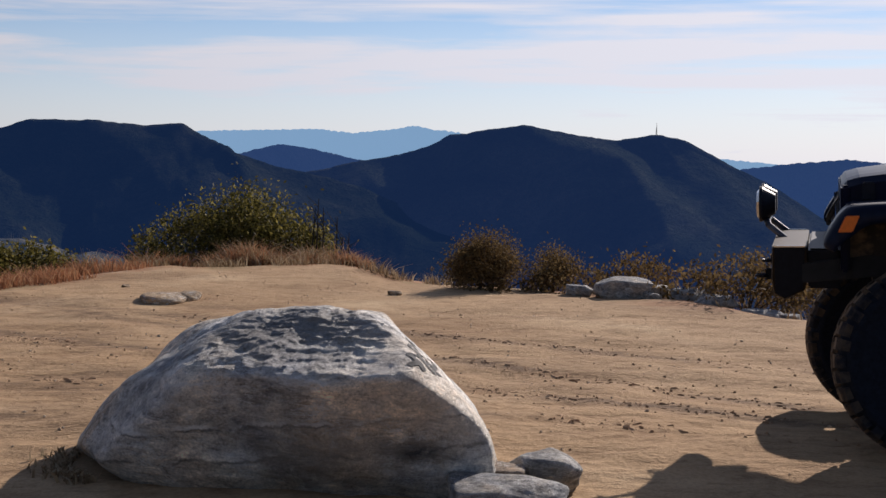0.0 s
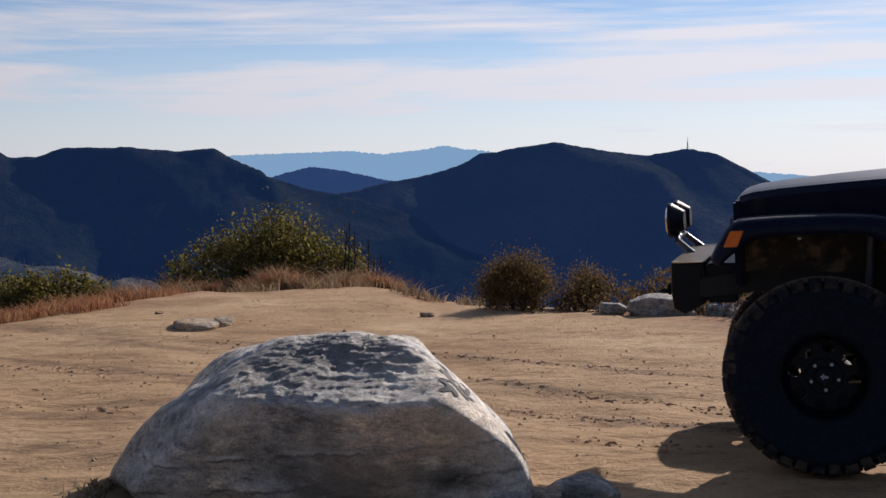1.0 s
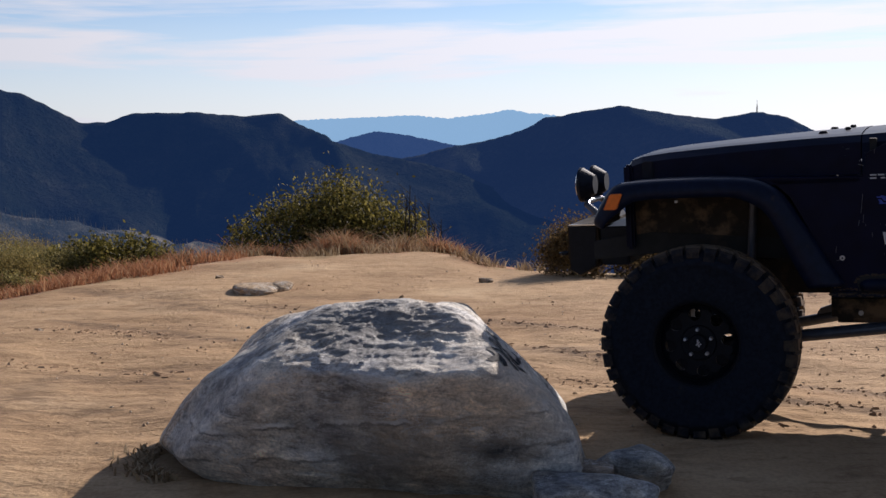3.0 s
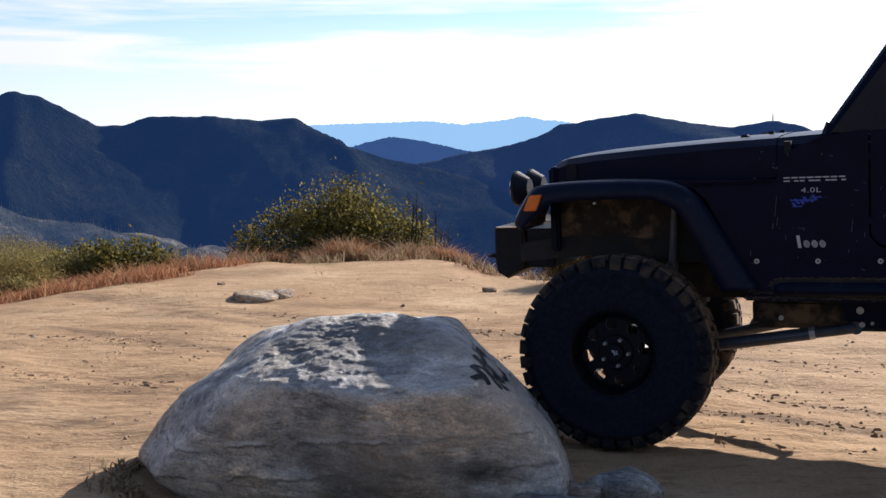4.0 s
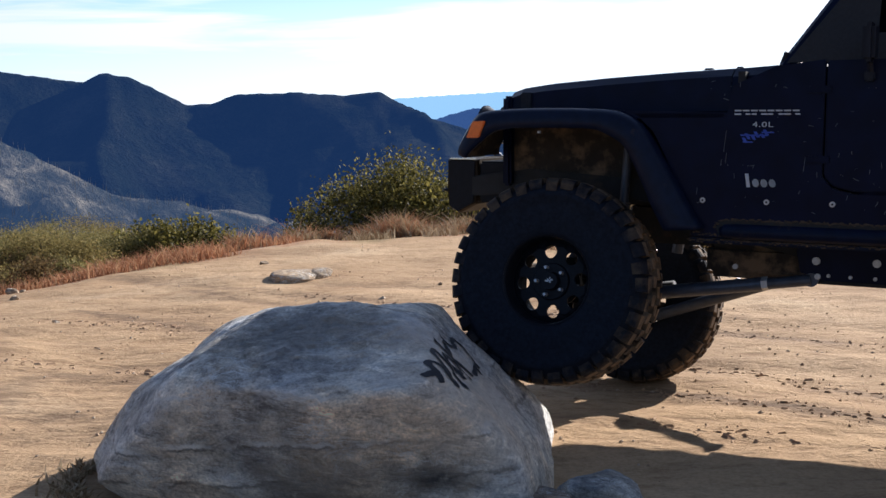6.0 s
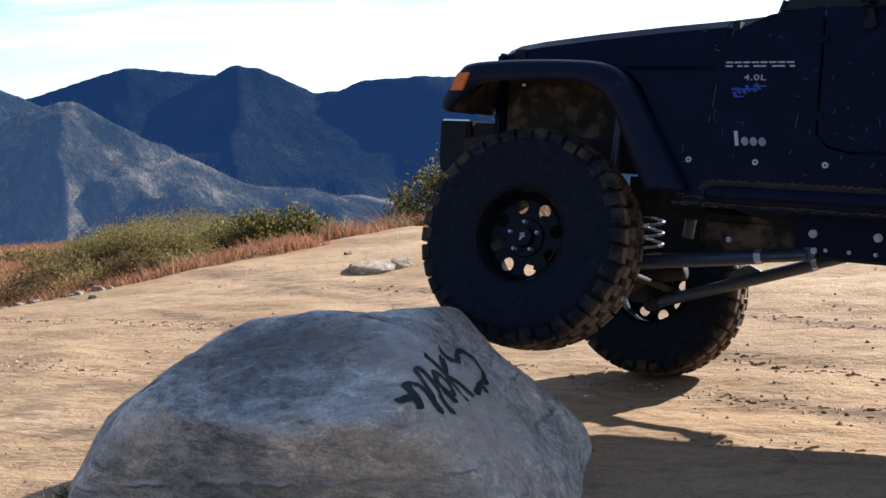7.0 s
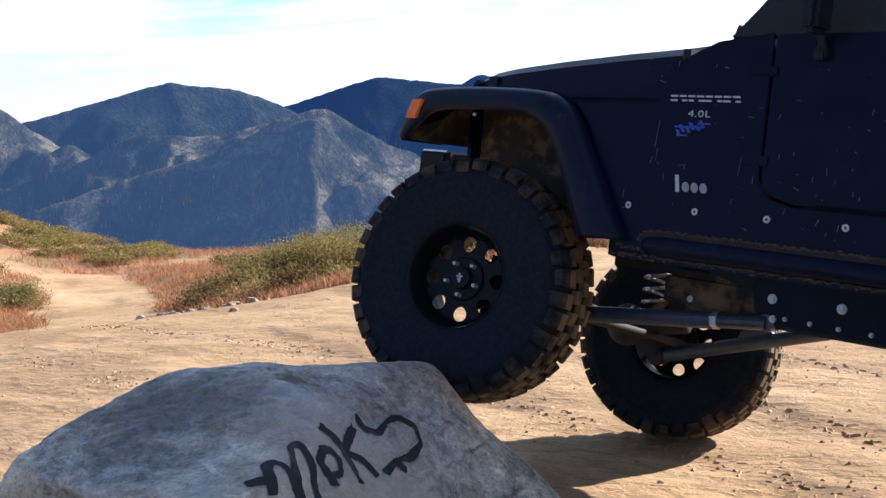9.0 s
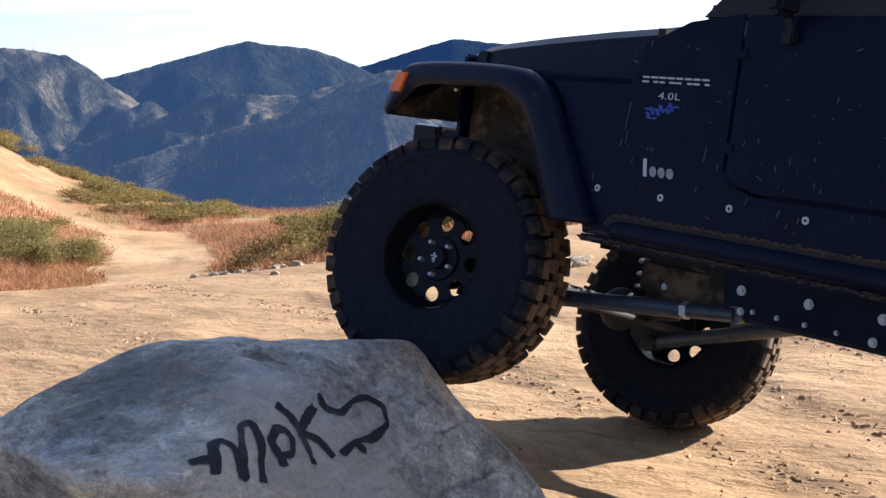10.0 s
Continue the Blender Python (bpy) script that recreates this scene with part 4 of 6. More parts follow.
        prism("rocker_groove", [(-1.95, 0.742), (-0.76, 0.742), (-0.72, 0.732), (-0.705, 0.705), (-0.72, 0.668), (-1.95, 0.668)], s * 0.7645, s * 0.7675, UNDER, CAR)
        rows = []
        for x, k in ((-0.715, 0.15), (-0.722, 0.6), (-0.745, 0.9), (-0.79, 1.0), (-1.4, 1.0), (-1.95, 1.0)):
            rows.append([(x, s * (0.752 + k * 0.044 * math.sin(w)), 0.692 + k * 0.036 * math.cos(w)) for w in [math.pi * i / 10 for i in range(11)]])
        loft("rocker_guard", rows, SILL, CAR, True, "rounded navy sill guard streaked with mud", True)
        boxed("rocker_edge", (-1.95, -0.585, s * 0.745 - 0.02, s * 0.745 + 0.024, 0.638, 0.662), SILL, CAR, 0.008)
        mud_crust("groove_mud", groove, s * 0.768, 0.005, 0.009, 5, CAR)
        mud_crust("sill_mud", [(-1.95, 0.652), (-0.59, 0.652)], s * 0.769, 0.006, 0.011, 6, CAR)
        mud_crust("corner_mud", [(-0.72, 0.672), (-0.61, 0.682), (-0.60, 0.70)], s * 0.7655, 0.005, 0.011, 7, CAR)
        # door
        door = prism("door", [(-1.137, 1.395), (-1.137, 0.935), (-1.175, 0.893), (-1.255, 0.873), (-1.975, 0.873), (-2.012, 0.905), (-2.012, 1.395)], s * 0.738, s * 0.768, PAINT, CAR, 0.006, "dull scratched black door")
        for z in (1.0, 1.28):
            boxed("hinge", (-1.16, -1.06, s * 0.768 - 0.01, s * 0.768 + 0.004, z - 0.016, z + 0.016), PAINT, door, 0.004)
        boxed("door_handle", (-1.95, -1.83, s * 0.775 - 0.012, s * 0.775 + 0.012, 1.22, 1.26), TRIM, door, 0.008)
        bm = bmesh.new()
        box(bm, -1.32, -1.28, s * 0.76, s * 0.80, 1.31, 1.35, 0.006)
        rod(bm, (-1.305, s * 0.785, 1.34), (-1.295, s * 0.83, 1.45), 0.012)
        box(bm, -1.33, -1.28, s * 0.84 - 0.055, s * 0.84 + 0.055, 1.38, 1.53, 0.016)
        part("door_mirror", bm, TRIM, door, "black door mirror on an arm")
        # soft upper door: canvas round a clear pane
        def lean(pts, y):
            return [(x, s * (y - (z - 1.4) * 0.34), z) for x, z in pts]
        pieces = [[(-0.975, 1.39), (-1.30, 1.83), (-1.315, 1.83), (-1.315, 1.39)], [(-1.315, 1.39), (-1.315, 1.50), (-1.96, 1.50), (-1.96, 1.39)], [(-1.30, 1.83), (-1.352, 1.90), (-1.96, 1.90), (-1.96, 1.83)], [(-1.96, 1.39), (-1.96, 1.90), (-2.012, 1.90), (-2.012, 1.39)]]
        for pts in pieces:
            loft("upper_door_panel", [lean(pts, 0.758), lean(pts, 0.738)], CANVAS, CAR, True)
        g = [(-1.317, 1.498), (-1.317, 1.832), (-1.958, 1.832), (-1.958, 1.498)]
        if s > 0:
            gl = loft("door_window", [lean(g, 0.75), lean(g, 0.746)], GLASS, CAR, True)
            gl.visible_shadow = False
        else:
            loft("door_window", [lean(g, 0.75), lean(g, 0.746)], CANVAS, CAR, True, "dark tinted soft window")
    # windscreen frame and glass
    fr = []
    for y0, z0 in ((-0.68, 1.37), (0.68, 1.37), (0.57, 1.91), (-0.57, 1.91)):
        fr.append((-0.955 - (z0 - 1.37) * 0.71, y0, z0))
    bm = bmesh.new()
    for a, b in ((0, 1), (1, 2), (2, 3), (3, 0)):
        rod(bm, fr[a], fr[b], 0.032, 8)
    ws = part("windscreen_frame", bm, PAINT, CAR)
    gl = loft("windscreen", [fr[:2], [fr[3], fr[2]]], GLASS, CAR)
    gl.visible_shadow = False
    for s in (1, -1):
        rodded("wiper", [((-0.93, s * 0.3, 1.395), (-0.955, s * 0.60, 1.42), 0.008)], TRIM, ws)
        rodded("screen_bracket", [((-0.945, s * 0.68, 1.385), (-0.965, s * 0.685, 1.435), 0.016)], TRIM, ws)
    # soft top and rear of the tub
    rows = []
    for x, z, w in ((-1.30, 1.905, 0.585), (-1.36, 1.935, 0.585), (-1.7, 1.955, 0.59), (-2.3, 1.95, 0.60), (-2.75, 1.92, 0.60), (-2.9, 1.88, 0.60)):
        rows.append([(x, y * w, z - 0.05 * abs(y) ** 6) for y in (-1, -0.9, -0.5, 0, 0.5, 0.9, 1)])
    top = loft("soft_top", rows + [[(-2.96, y * 0.7, 1.38) for y in (-1, -0.9, -0.5, 0, 0.5, 0.9, 1)]], CANVAS, CAR, label="black canvas soft top")
    for s in (1, -1):
        loft("quarter_canvas", [[(-2.0, s * 0.59, 1.90), (-2.9, s * 0.60, 1.86)], [(-2.02, s * 0.75, 1.40), (-2.95, s * 0.75, 1.36)]], CANVAS, top)
    boxed("tailgate", (-2.97, -2.94, -0.74, 0.74, 0.70, 1.37), PAINT, CAR, 0.006)
    boxed("floor_pan", (-2.94, -0.62, -0.73, 0.73, 0.70, 0.73), UNDER, CAR)
    boxed("firewall", (-0.80, -0.77, -0.72, 0.72, 0.70, 1.36), UNDER, CAR)
    boxed("dashboard", (-1.12, -0.95, -0.68, 0.68, 1.18, 1.365), TRIM, CAR, 0.03)
    for s in (1, -1):
        bm = bmesh.new()
        box(bm, -1.95, -1.5, s * 0.36 - 0.23, s * 0.36 + 0.23, 0.9, 1.04, 0.04)
        box(bm, -2.06, -1.92, s * 0.36 - 0.22, s * 0.36 + 0.22, 0.95, 1.55, 0.05)
        part("seat", bm, CANVAS, CAR)
    boxed("engine", (-0.6, 0.3, -0.26, 0.26, 0.75, 1.15), UNDER, CAR, 0.03)
    # rear arches
    for s in (1, -1):
        rows = []
        for i in range(9):
            a = math.pi * i / 8
            x, z = -2.373 + 0.52 * math.cos(a), 0.80 + 0.36 * math.sin(a)
            rows.append([(x, s * 0.74, z), (x, s * 0.84, z), (x * 0.985 - 0.036, s * 0.845, z - 0.05), (x * 0.985 - 0.036, s * 0.74, z - 0.04)])
        loft("rear_flare", rows, TRIM, CAR, True)


build_body()


def build_signs():
    """The badge and lettering on the body side, as plain shapes, and the engine size."""
    for s in (1, -1):
        def bars(name, cells, mat, x0, z0, lean, label):
            bm = bmesh.new()
            for u, v, w, h in cells:
                vs = box(bm, -w / 2, w / 2, -0.0008, 0.0008, -h / 2, h / 2)
                for p in vs:
                    p.co.x, p.co.z = x0 - s * (u - lean * (v + p.co.z)) * 1.0 + p.co.x, z0 + v + p.co.z
                    p.co.y += s * 0.7662
            part(name, bm, mat, CAR, label)
        # badge: a bar and three discs; model name as pairs of strokes
        x0 = -0.815 if s > 0 else -0.95
        badge = [(0.018, 0.004, 0.014, 0.056)]
        for k in range(3):
            badge += [(0.050 + 0.034 * k, -0.006, 0.028 * math.cos(w), 0.034 * math.sin(w)) for w in (0.35, 0.6, 0.8, 1.0, 1.2)]
        bars("badge", badge, DECAL, x0, 0.905, 0.15, "white badge drawn as a bar and discs")
        word = []
        for k in range(8):
            u = 0.018 + 0.0335 * k
            word += [(u, 0.0072, 0.027, 0.0058), (u + (0.004 if k % 2 else -0.004), -0.0072, 0.019 if k % 3 else 0.027, 0.0058)]
        bars("model_lettering", word, DECAL, -0.769 if s > 0 else -1.03, 1.19, 0.25, "silver model name drawn as plain strokes")
        swoosh = [(0.012 + 0.021 * k, 0.004 * k - 0.008 + (0.005 if k % 2 else -0.004), 0.013, 0.024 if k % 2 else 0.016) for k in range(6)] + [(0.062, 0.006, 0.11, 0.006), (0.125, 0.018, 0.05, 0.005), (0.02, -0.022, 0.04, 0.005)]
        bars("trim_decal", swoosh, BLUE_DECAL, -0.795 if s > 0 else -1.0, 1.09, 0.6, "bright blue slanted decal")
        cu = bpy.data.curves.new("engine_size", "FONT")
        cu.body, cu.size, cu.extrude = "4.0L", 0.031, 0.0006
        cu.space_character = 1.1
        ob = new("engine_size_lettering", cu)
        ob.data.materials.append(DECAL)
        ob.parent = CAR
        ob.matrix_basis = Matrix.Translation((-0.845 if s > 0 else -0.955, s * 0.7664, 1.13)) @ pose(0, 0, 0, 90, 0, 180 if s > 0 else 0) @ Matrix.Diagonal((1.5, 1, 1, 1))
    # scratches along the left flank
    rng = random.Random(4)
    bm = bmesh.new()
    for _ in range(120):
        x, z = (rng.uniform(-1.95, -1.15) if rng.random() < 0.65 else rng.uniform(-1.12, -0.62)), rng.uniform(0.78, 1.33)
        long, a = 0.003 + 0.022 * rng.random() ** 3, rng.choice((rng.uniform(-25, 25), rng.uniform(60, 110), rng.uniform(70, 95)))
        thick = rng.uniform(0.0004, 0.0011)
        box(bm, -long / 2, long / 2, 0.7688, 0.7694, -thick, thick, 0, Matrix.Translation((x, 0, z)) @ pose(0, 0, 0, 0, a, 0))
    for x, z, long in ((-0.735, 1.07, 0.09), (-0.74, 1.0, 0.04), (-1.06, 0.98, 0.06), (-0.62, 0.86, 0.03)):
        box(bm, -long / 2, long / 2, 0.7688, 0.7694, -0.0008, 0.0008, 0, Matrix.Translation((x, 0, z)) @ pose(0, 0, 0, 0, 84, 0))
    tagged(part("scratches", bm, SCRATCH, CAR, "pale scratches in the paint"), kind="stuff")


build_signs()


def build_front():
    prof = [(0.60, 0.74), (0.70, 0.69), (0.755, 0.72), (0.765, 0.80), (0.762, 0.965), (0.59, 0.965), (0.58, 0.84)]
    b = loft("front_bumper", [[(x * k + 0.67 * (1 - k), y, z * k + 0.83 * (1 - k)) for x, z in prof] for y, k in ((-0.45, 0.94), (-0.43, 1), (0.43, 1), (0.45, 0.94))], BRONZE, CAR, True, "heavy dark bronze steel bumper")
    for s in (1, -1):
        boxed("bumper_edge", (0.60, 0.752, s * 0.438 - 0.007, s * 0.438 + 0.007, 0.962, 0.9695), CHROME, b, 0.002, "worn bright bumper edge")
    for s in (1, -1):
        prism("bumper_end", [(0.61, 0.75), (0.70, 0.70), (0.745, 0.73), (0.75, 0.955), (0.60, 0.955)], s * 0.451, s * 0.458, BLACK_METAL, b, 0.002)
    for y in (0.32, -0.32):
        bm = bmesh.new()
        box(bm, 0.755, 0.80, y - 0.012, y + 0.012, 0.78, 0.84, 0.005)
        for i in range(10):
            a, c = math.pi * 2 * i / 10, math.pi * 2 * (i + 1) / 10
            rod(bm, (0.815 + 0.03 * math.cos(a), y + 0.028 * math.sin(a), 0.80), (0.815 + 0.03 * math.cos(c), y + 0.028 * math.sin(c), 0.80), 0.009, 6)
        part("shackle", bm, BLACK_METAL, b)
    # hoop and two round driving lamps
    # added black box, no known part: keeps the gap behind the bumper dark
    boxed("winch_tray", (0.43, 0.585, -0.44, 0.44, 0.75, 0.955), BLACK_METAL, b, 0.01)
    hoop = [(0.71, -0.06, 0.955), (0.80, -0.08, 1.03), (0.81, -0.13, 1.045), (0.81, -0.40, 1.045), (0.80, -0.42, 1.03), (0.71, -0.44, 0.955)]
    bm = bmesh.new()
    for p, q in zip(hoop, hoop[1:]):
        rod(bm, p, q, 0.018, 12)
    part("light_hoop", bm, TUBE, b, "grey tube hoop")
    for y in (-0.15, -0.40):
        lamp = new("driving_lamp")
        lamp.parent = CAR
        bm = bmesh.new()
        bmesh.ops.create_cone(bm, cap_ends=True, segments=28, radius1=0.055, radius2=0.098, depth=0.07, matrix=pose(0.800, y, 1.140, 0, 90, 0))
        bmesh.ops.create_cone(bm, cap_ends=True, segments=28, radius1=0.1, radius2=0.1, depth=0.016, matrix=pose(0.843, y, 1.140, 0, 90, 0))
        rod(bm, (0.81, y, 1.055), (0.805, y, 1.09), 0.016, 8)
        part("lamp_shell", bm, TRIM, lamp)
        bm = bmesh.new()
        bmesh.ops.create_cone(bm, cap_ends=True, segments=28, radius1=0.092, radius2=0.07, depth=0.02, matrix=pose(0.855, y, 1.140, 0, 90, 0))
        part("lamp_glass", bm, CHROME, lamp, "silver lamp face")


build_front()


def build_under():
    for s in (1, -1):
        fr = prism("frame_rail", [(0.62, 0.78), (0.62, 0.88), (0.3, 0.93), (-0.45, 0.88), (-0.85, 0.72), (-1.0, 0.68), (-2.9, 0.68), (-2.9, 0.57), (-1.0, 0.56), (-0.75, 0.62), (-0.42, 0.77), (0.2, 0.82)], s * 0.40, s * 0.46, UNDER, CAR, 0.006)
        plate = prism("side_plate", [(-1.0, 0.50), (-0.98, 0.60), (-1.05, 0.64), (-2.1, 0.64), (-2.15, 0.47), (-1.1, 0.47)], s * 0.462, s * 0.474, PAINT, CAR, 0.003, "blue-black skid side plate with bolts")
        for x, z, r in ((-1.067, 0.554, 0.017), (-1.314, 0.557, 0.017), (-1.56, 0.56, 0.017), (-1.075, 0.487, 0.013), (-1.12, 0.493, 0.008), (-1.21, 0.492, 0.008), (-1.31, 0.491, 0.008), (-1.42, 0.49, 0.008), (-1.54, 0.487, 0.015)):
            rodded("plate_bolt", [((x, s * 0.474, z), (x, s * 0.483, z), r), ((x, s * 0.483, z), (x, s * 0.488, z), r * 0.55)], BOLT, plate, "", 12)
    boxed("belly_skid", (-1.75, -1.02, -0.46, 0.46, 0.452, 0.468), UNDER, CAR, 0.004, "flat belly skid plate")
    boxed("gearbox_skid", (-1.03, -0.56, -0.40, 0.40, 0.445, 0.60), ARCH, CAR, 0.03, "rust-brown gearbox skid")
    rodded("gearbox_bolt", [((-0.7, 0.40, 0.5), (-0.7, 0.41, 0.5), 0.012)], BOLT, CAR)
    boxed("oil_pan", (-0.62, -0.12, -0.2, 0.2, 0.56, 0.78), UNDER, CAR, 0.04)
    boxed("gearbox", (-1.6, -0.6, -0.17, 0.17, 0.50, 0.78), UNDER, CAR, 0.05)
    boxed("fuel_tank_skid", (-2.95, -2.2, -0.4, 0.4, 0.5, 0.7), UNDER, CAR, 0.04)
    rodded("exhaust_pipe", [((-0.55, 0.28, 0.6), (-1.0, 0.3, 0.55), 0.03), ((-1.0, 0.3, 0.55), (-2.6, 0.33, 0.55), 0.03)], UNDER, CAR)
    # springs and dampers
    for x in (0.0, -2.373):
        for s in (1, -1):
            bm = bmesh.new()
            n = 96
            pts = [(x - 0.02 + 0.055 * math.cos(i * 0.62), s * 0.36 + 0.055 * math.sin(i * 0.62), 0.37 + i * 0.0056) for i in range(n)]
            for p, q in zip(pts, pts[1:]):
                rod(bm, p, q, 0.0085, 6)
            part("coil_spring", bm, SPRING, CAR, "steel coil spring")
            dx = -0.2 if x == 0 else 0.18
            rodded("damper", [((x + dx * 0.75, s * 0.50, 0.44), (x + dx, s * 0.50, 0.78), 0.03), ((x + dx, s * 0.50, 0.78), (x + dx * 1.12, s * 0.50, 1.13), 0.021)], TUBE, CAR, "grey damper tube")


build_under()


def build_axle(name):
    """Solid axle at the origin, along y."""
    ax = new(name)
    ax.parent = CAR
    rodded("axle_tube", [((0, -0.64, 0), (0, 0.64, 0), 0.042)], UNDER, ax)
    bm = bmesh.new()
    bmesh.ops.create_uvsphere(bm, u_segments=18, v_segments=12, radius=0.115, matrix=Matrix.Translation((0.02, -0.30, 0)) @ Matrix.Diagonal((0.85, 0.7, 0.85, 1)))
    rod(bm, (-0.05, -0.30, 0.01), (-0.3, -0.27, 0.05), 0.045)
    part("differential", bm, UNDER, ax, smooth=True)
    for s in (1, -1):
        boxed("spring_seat", (-0.09, 0.06, s * 0.36 - 0.08, s * 0.36 + 0.08, 0.04, 0.075), UNDER, ax, 0.01)
        boxed("arm_bracket", (-0.07, 0.05, s * 0.47 - 0.03, s * 0.47 + 0.03, -0.11, 0.03), UNDER, ax, 0.01)
        boxed("knuckle", (-0.07, 0.07, s * 0.66 - 0.04, s * 0.66 + 0.04, -0.12, 0.12), UNDER, ax, 0.03)
    rodded("tie_rod", [((-0.16, -0.64, -0.03), (-0.16, 0.64, -0.03), 0.018)], UNDER, ax)
    return ax


AXLE_F = build_axle("front_axle")
AXLE_R = build_axle("rear_axle")


def build_arm(length):
    bm = bmesh.new()
    rod(bm, (0, 0, 0), (length * 0.80, 0, 0), 0.031, 16)
    a = part("control_arm", bm, TUBE, CAR, "grey-blue tubular control arm")
    rodded("arm_end", [((length * 0.8, 0, 0), (length, 0, 0), 0.026), ((length, -0.03, 0), (length, 0.012, 0), 0.03)], TUBE, a)
    rodded("jam_nut", [((length * 0.8, 0, 0), (length * 0.825, 0, 0), 0.031)], BOLT, a, "bright jam nut", 6)
    rodded("arm_bush", [((0, -0.04, 0), (0, 0.04, 0), 0.04)], UNDER, a)
    return a


ARM_L, ARM_R = build_arm(1.06), build_arm(1.06)
prism("arm_gusset", [(0.40, 0.0), (0.62, 0.0), (0.60, -0.03), (0.55, -0.075), (0.45, -0.06)], -0.012, 0.012, TUBE, ARM_R, 0.003, "grey gusset plate")


# ---------------------------------------------------------------- motion
#  t, x, y, z, yaw, pitch (nose up: minus), roll (left side up), height of the left hub, steer, left and right hub ahead of the axle's middle
CAR_ROWS = [
    (0.0, 2.582, 6.054, 0.062, 161.5, 1.9, -2.6, 0.462, 3, 0.01, 0.15),
    (0.5, 2.276, 6.16, 0.064, 161.5, 1.9, -2.6, 0.46, 3, 0.01, 0.15),
    (1.0, 1.923, 6.237, 0.056, 161.5, 1.9, -2.6, 0.455, 3, 0.01, 0.15),
    (1.5, 1.68, 6.322, 0.056, 161.5, 1.9, -2.6, 0.455, 3, 0.01, 0.15),
    (2.0, 1.484, 6.352, 0.06, 161.4, 1.9, -2.6, 0.445, 3, 0.01, 0.15),
    (2.5, 1.259, 6.452, 0.057, 161.4, 1.9, -2.4, 0.441, 3, 0.01, 0.15),
    (4.0, 0.753, 6.611, 0.104, 161.5, 1.9, -1.8, 0.39, 3, 0.01, 0.15),
    (4.5, 0.513, 6.719, 0.26, 160.9, -0.77, 0.02, 0.416, 3, 0.01, 0.15),
    (5.0, 0.51, 6.683, 0.262, 160.9, -0.82, -0.29, 0.426, 3, 0.01, 0.15),
    (6.5, 0.399, 6.83, 0.278, 161.1, -2.99, 2.62, 0.426, 5, 0.02, 0.11),
    (7.0, 0.157, 6.98, 0.305, 161.6, -4.49, 6.02, 0.449, 6, 0.03, 0.08),
    (7.5, -0.018, 7.01, 0.309, 161.8, -5.17, 7.62, 0.463, 7, 0.045, 0.05),
    (8.0, -0.01, 6.976, 0.314, 161.85, -4.81, 6.71, 0.476, 10, 0.045, 0.05),
    (8.5, -0.034, 6.92, 0.297, 162.0, -4.9, 8.33, 0.466, 14, 0.045, 0.05),
    (9.0, -0.094, 6.965, 0.299, 162.2, -5.02, 7.71, 0.462, 17, 0.045, 0.05),
    (9.5, -0.105, 6.914, 0.289, 162.1, -5.28, 8.41, 0.46, 19, 0.045, 0.05),
    (10.0, -0.121, 6.908, 0.3, 161.9, -5.12, 8.29, 0.457, 20, 0.045, 0.05),
]
TYRE, TRACK, FAR_TRACK, WHEELBASE = 0.462, 0.79, 0.70, 2.373
SPIN_START = 175.6


def settled(m, x, y):
    """Height in the car's space at which a hub at (x, y) has its tyre on the ground."""
    z = 0.45
    for _ in range(6):
        p = m @ Vector((x, y, z))
        z += float(ground_z(p.x, p.y)) + TYRE - p.z
    return z


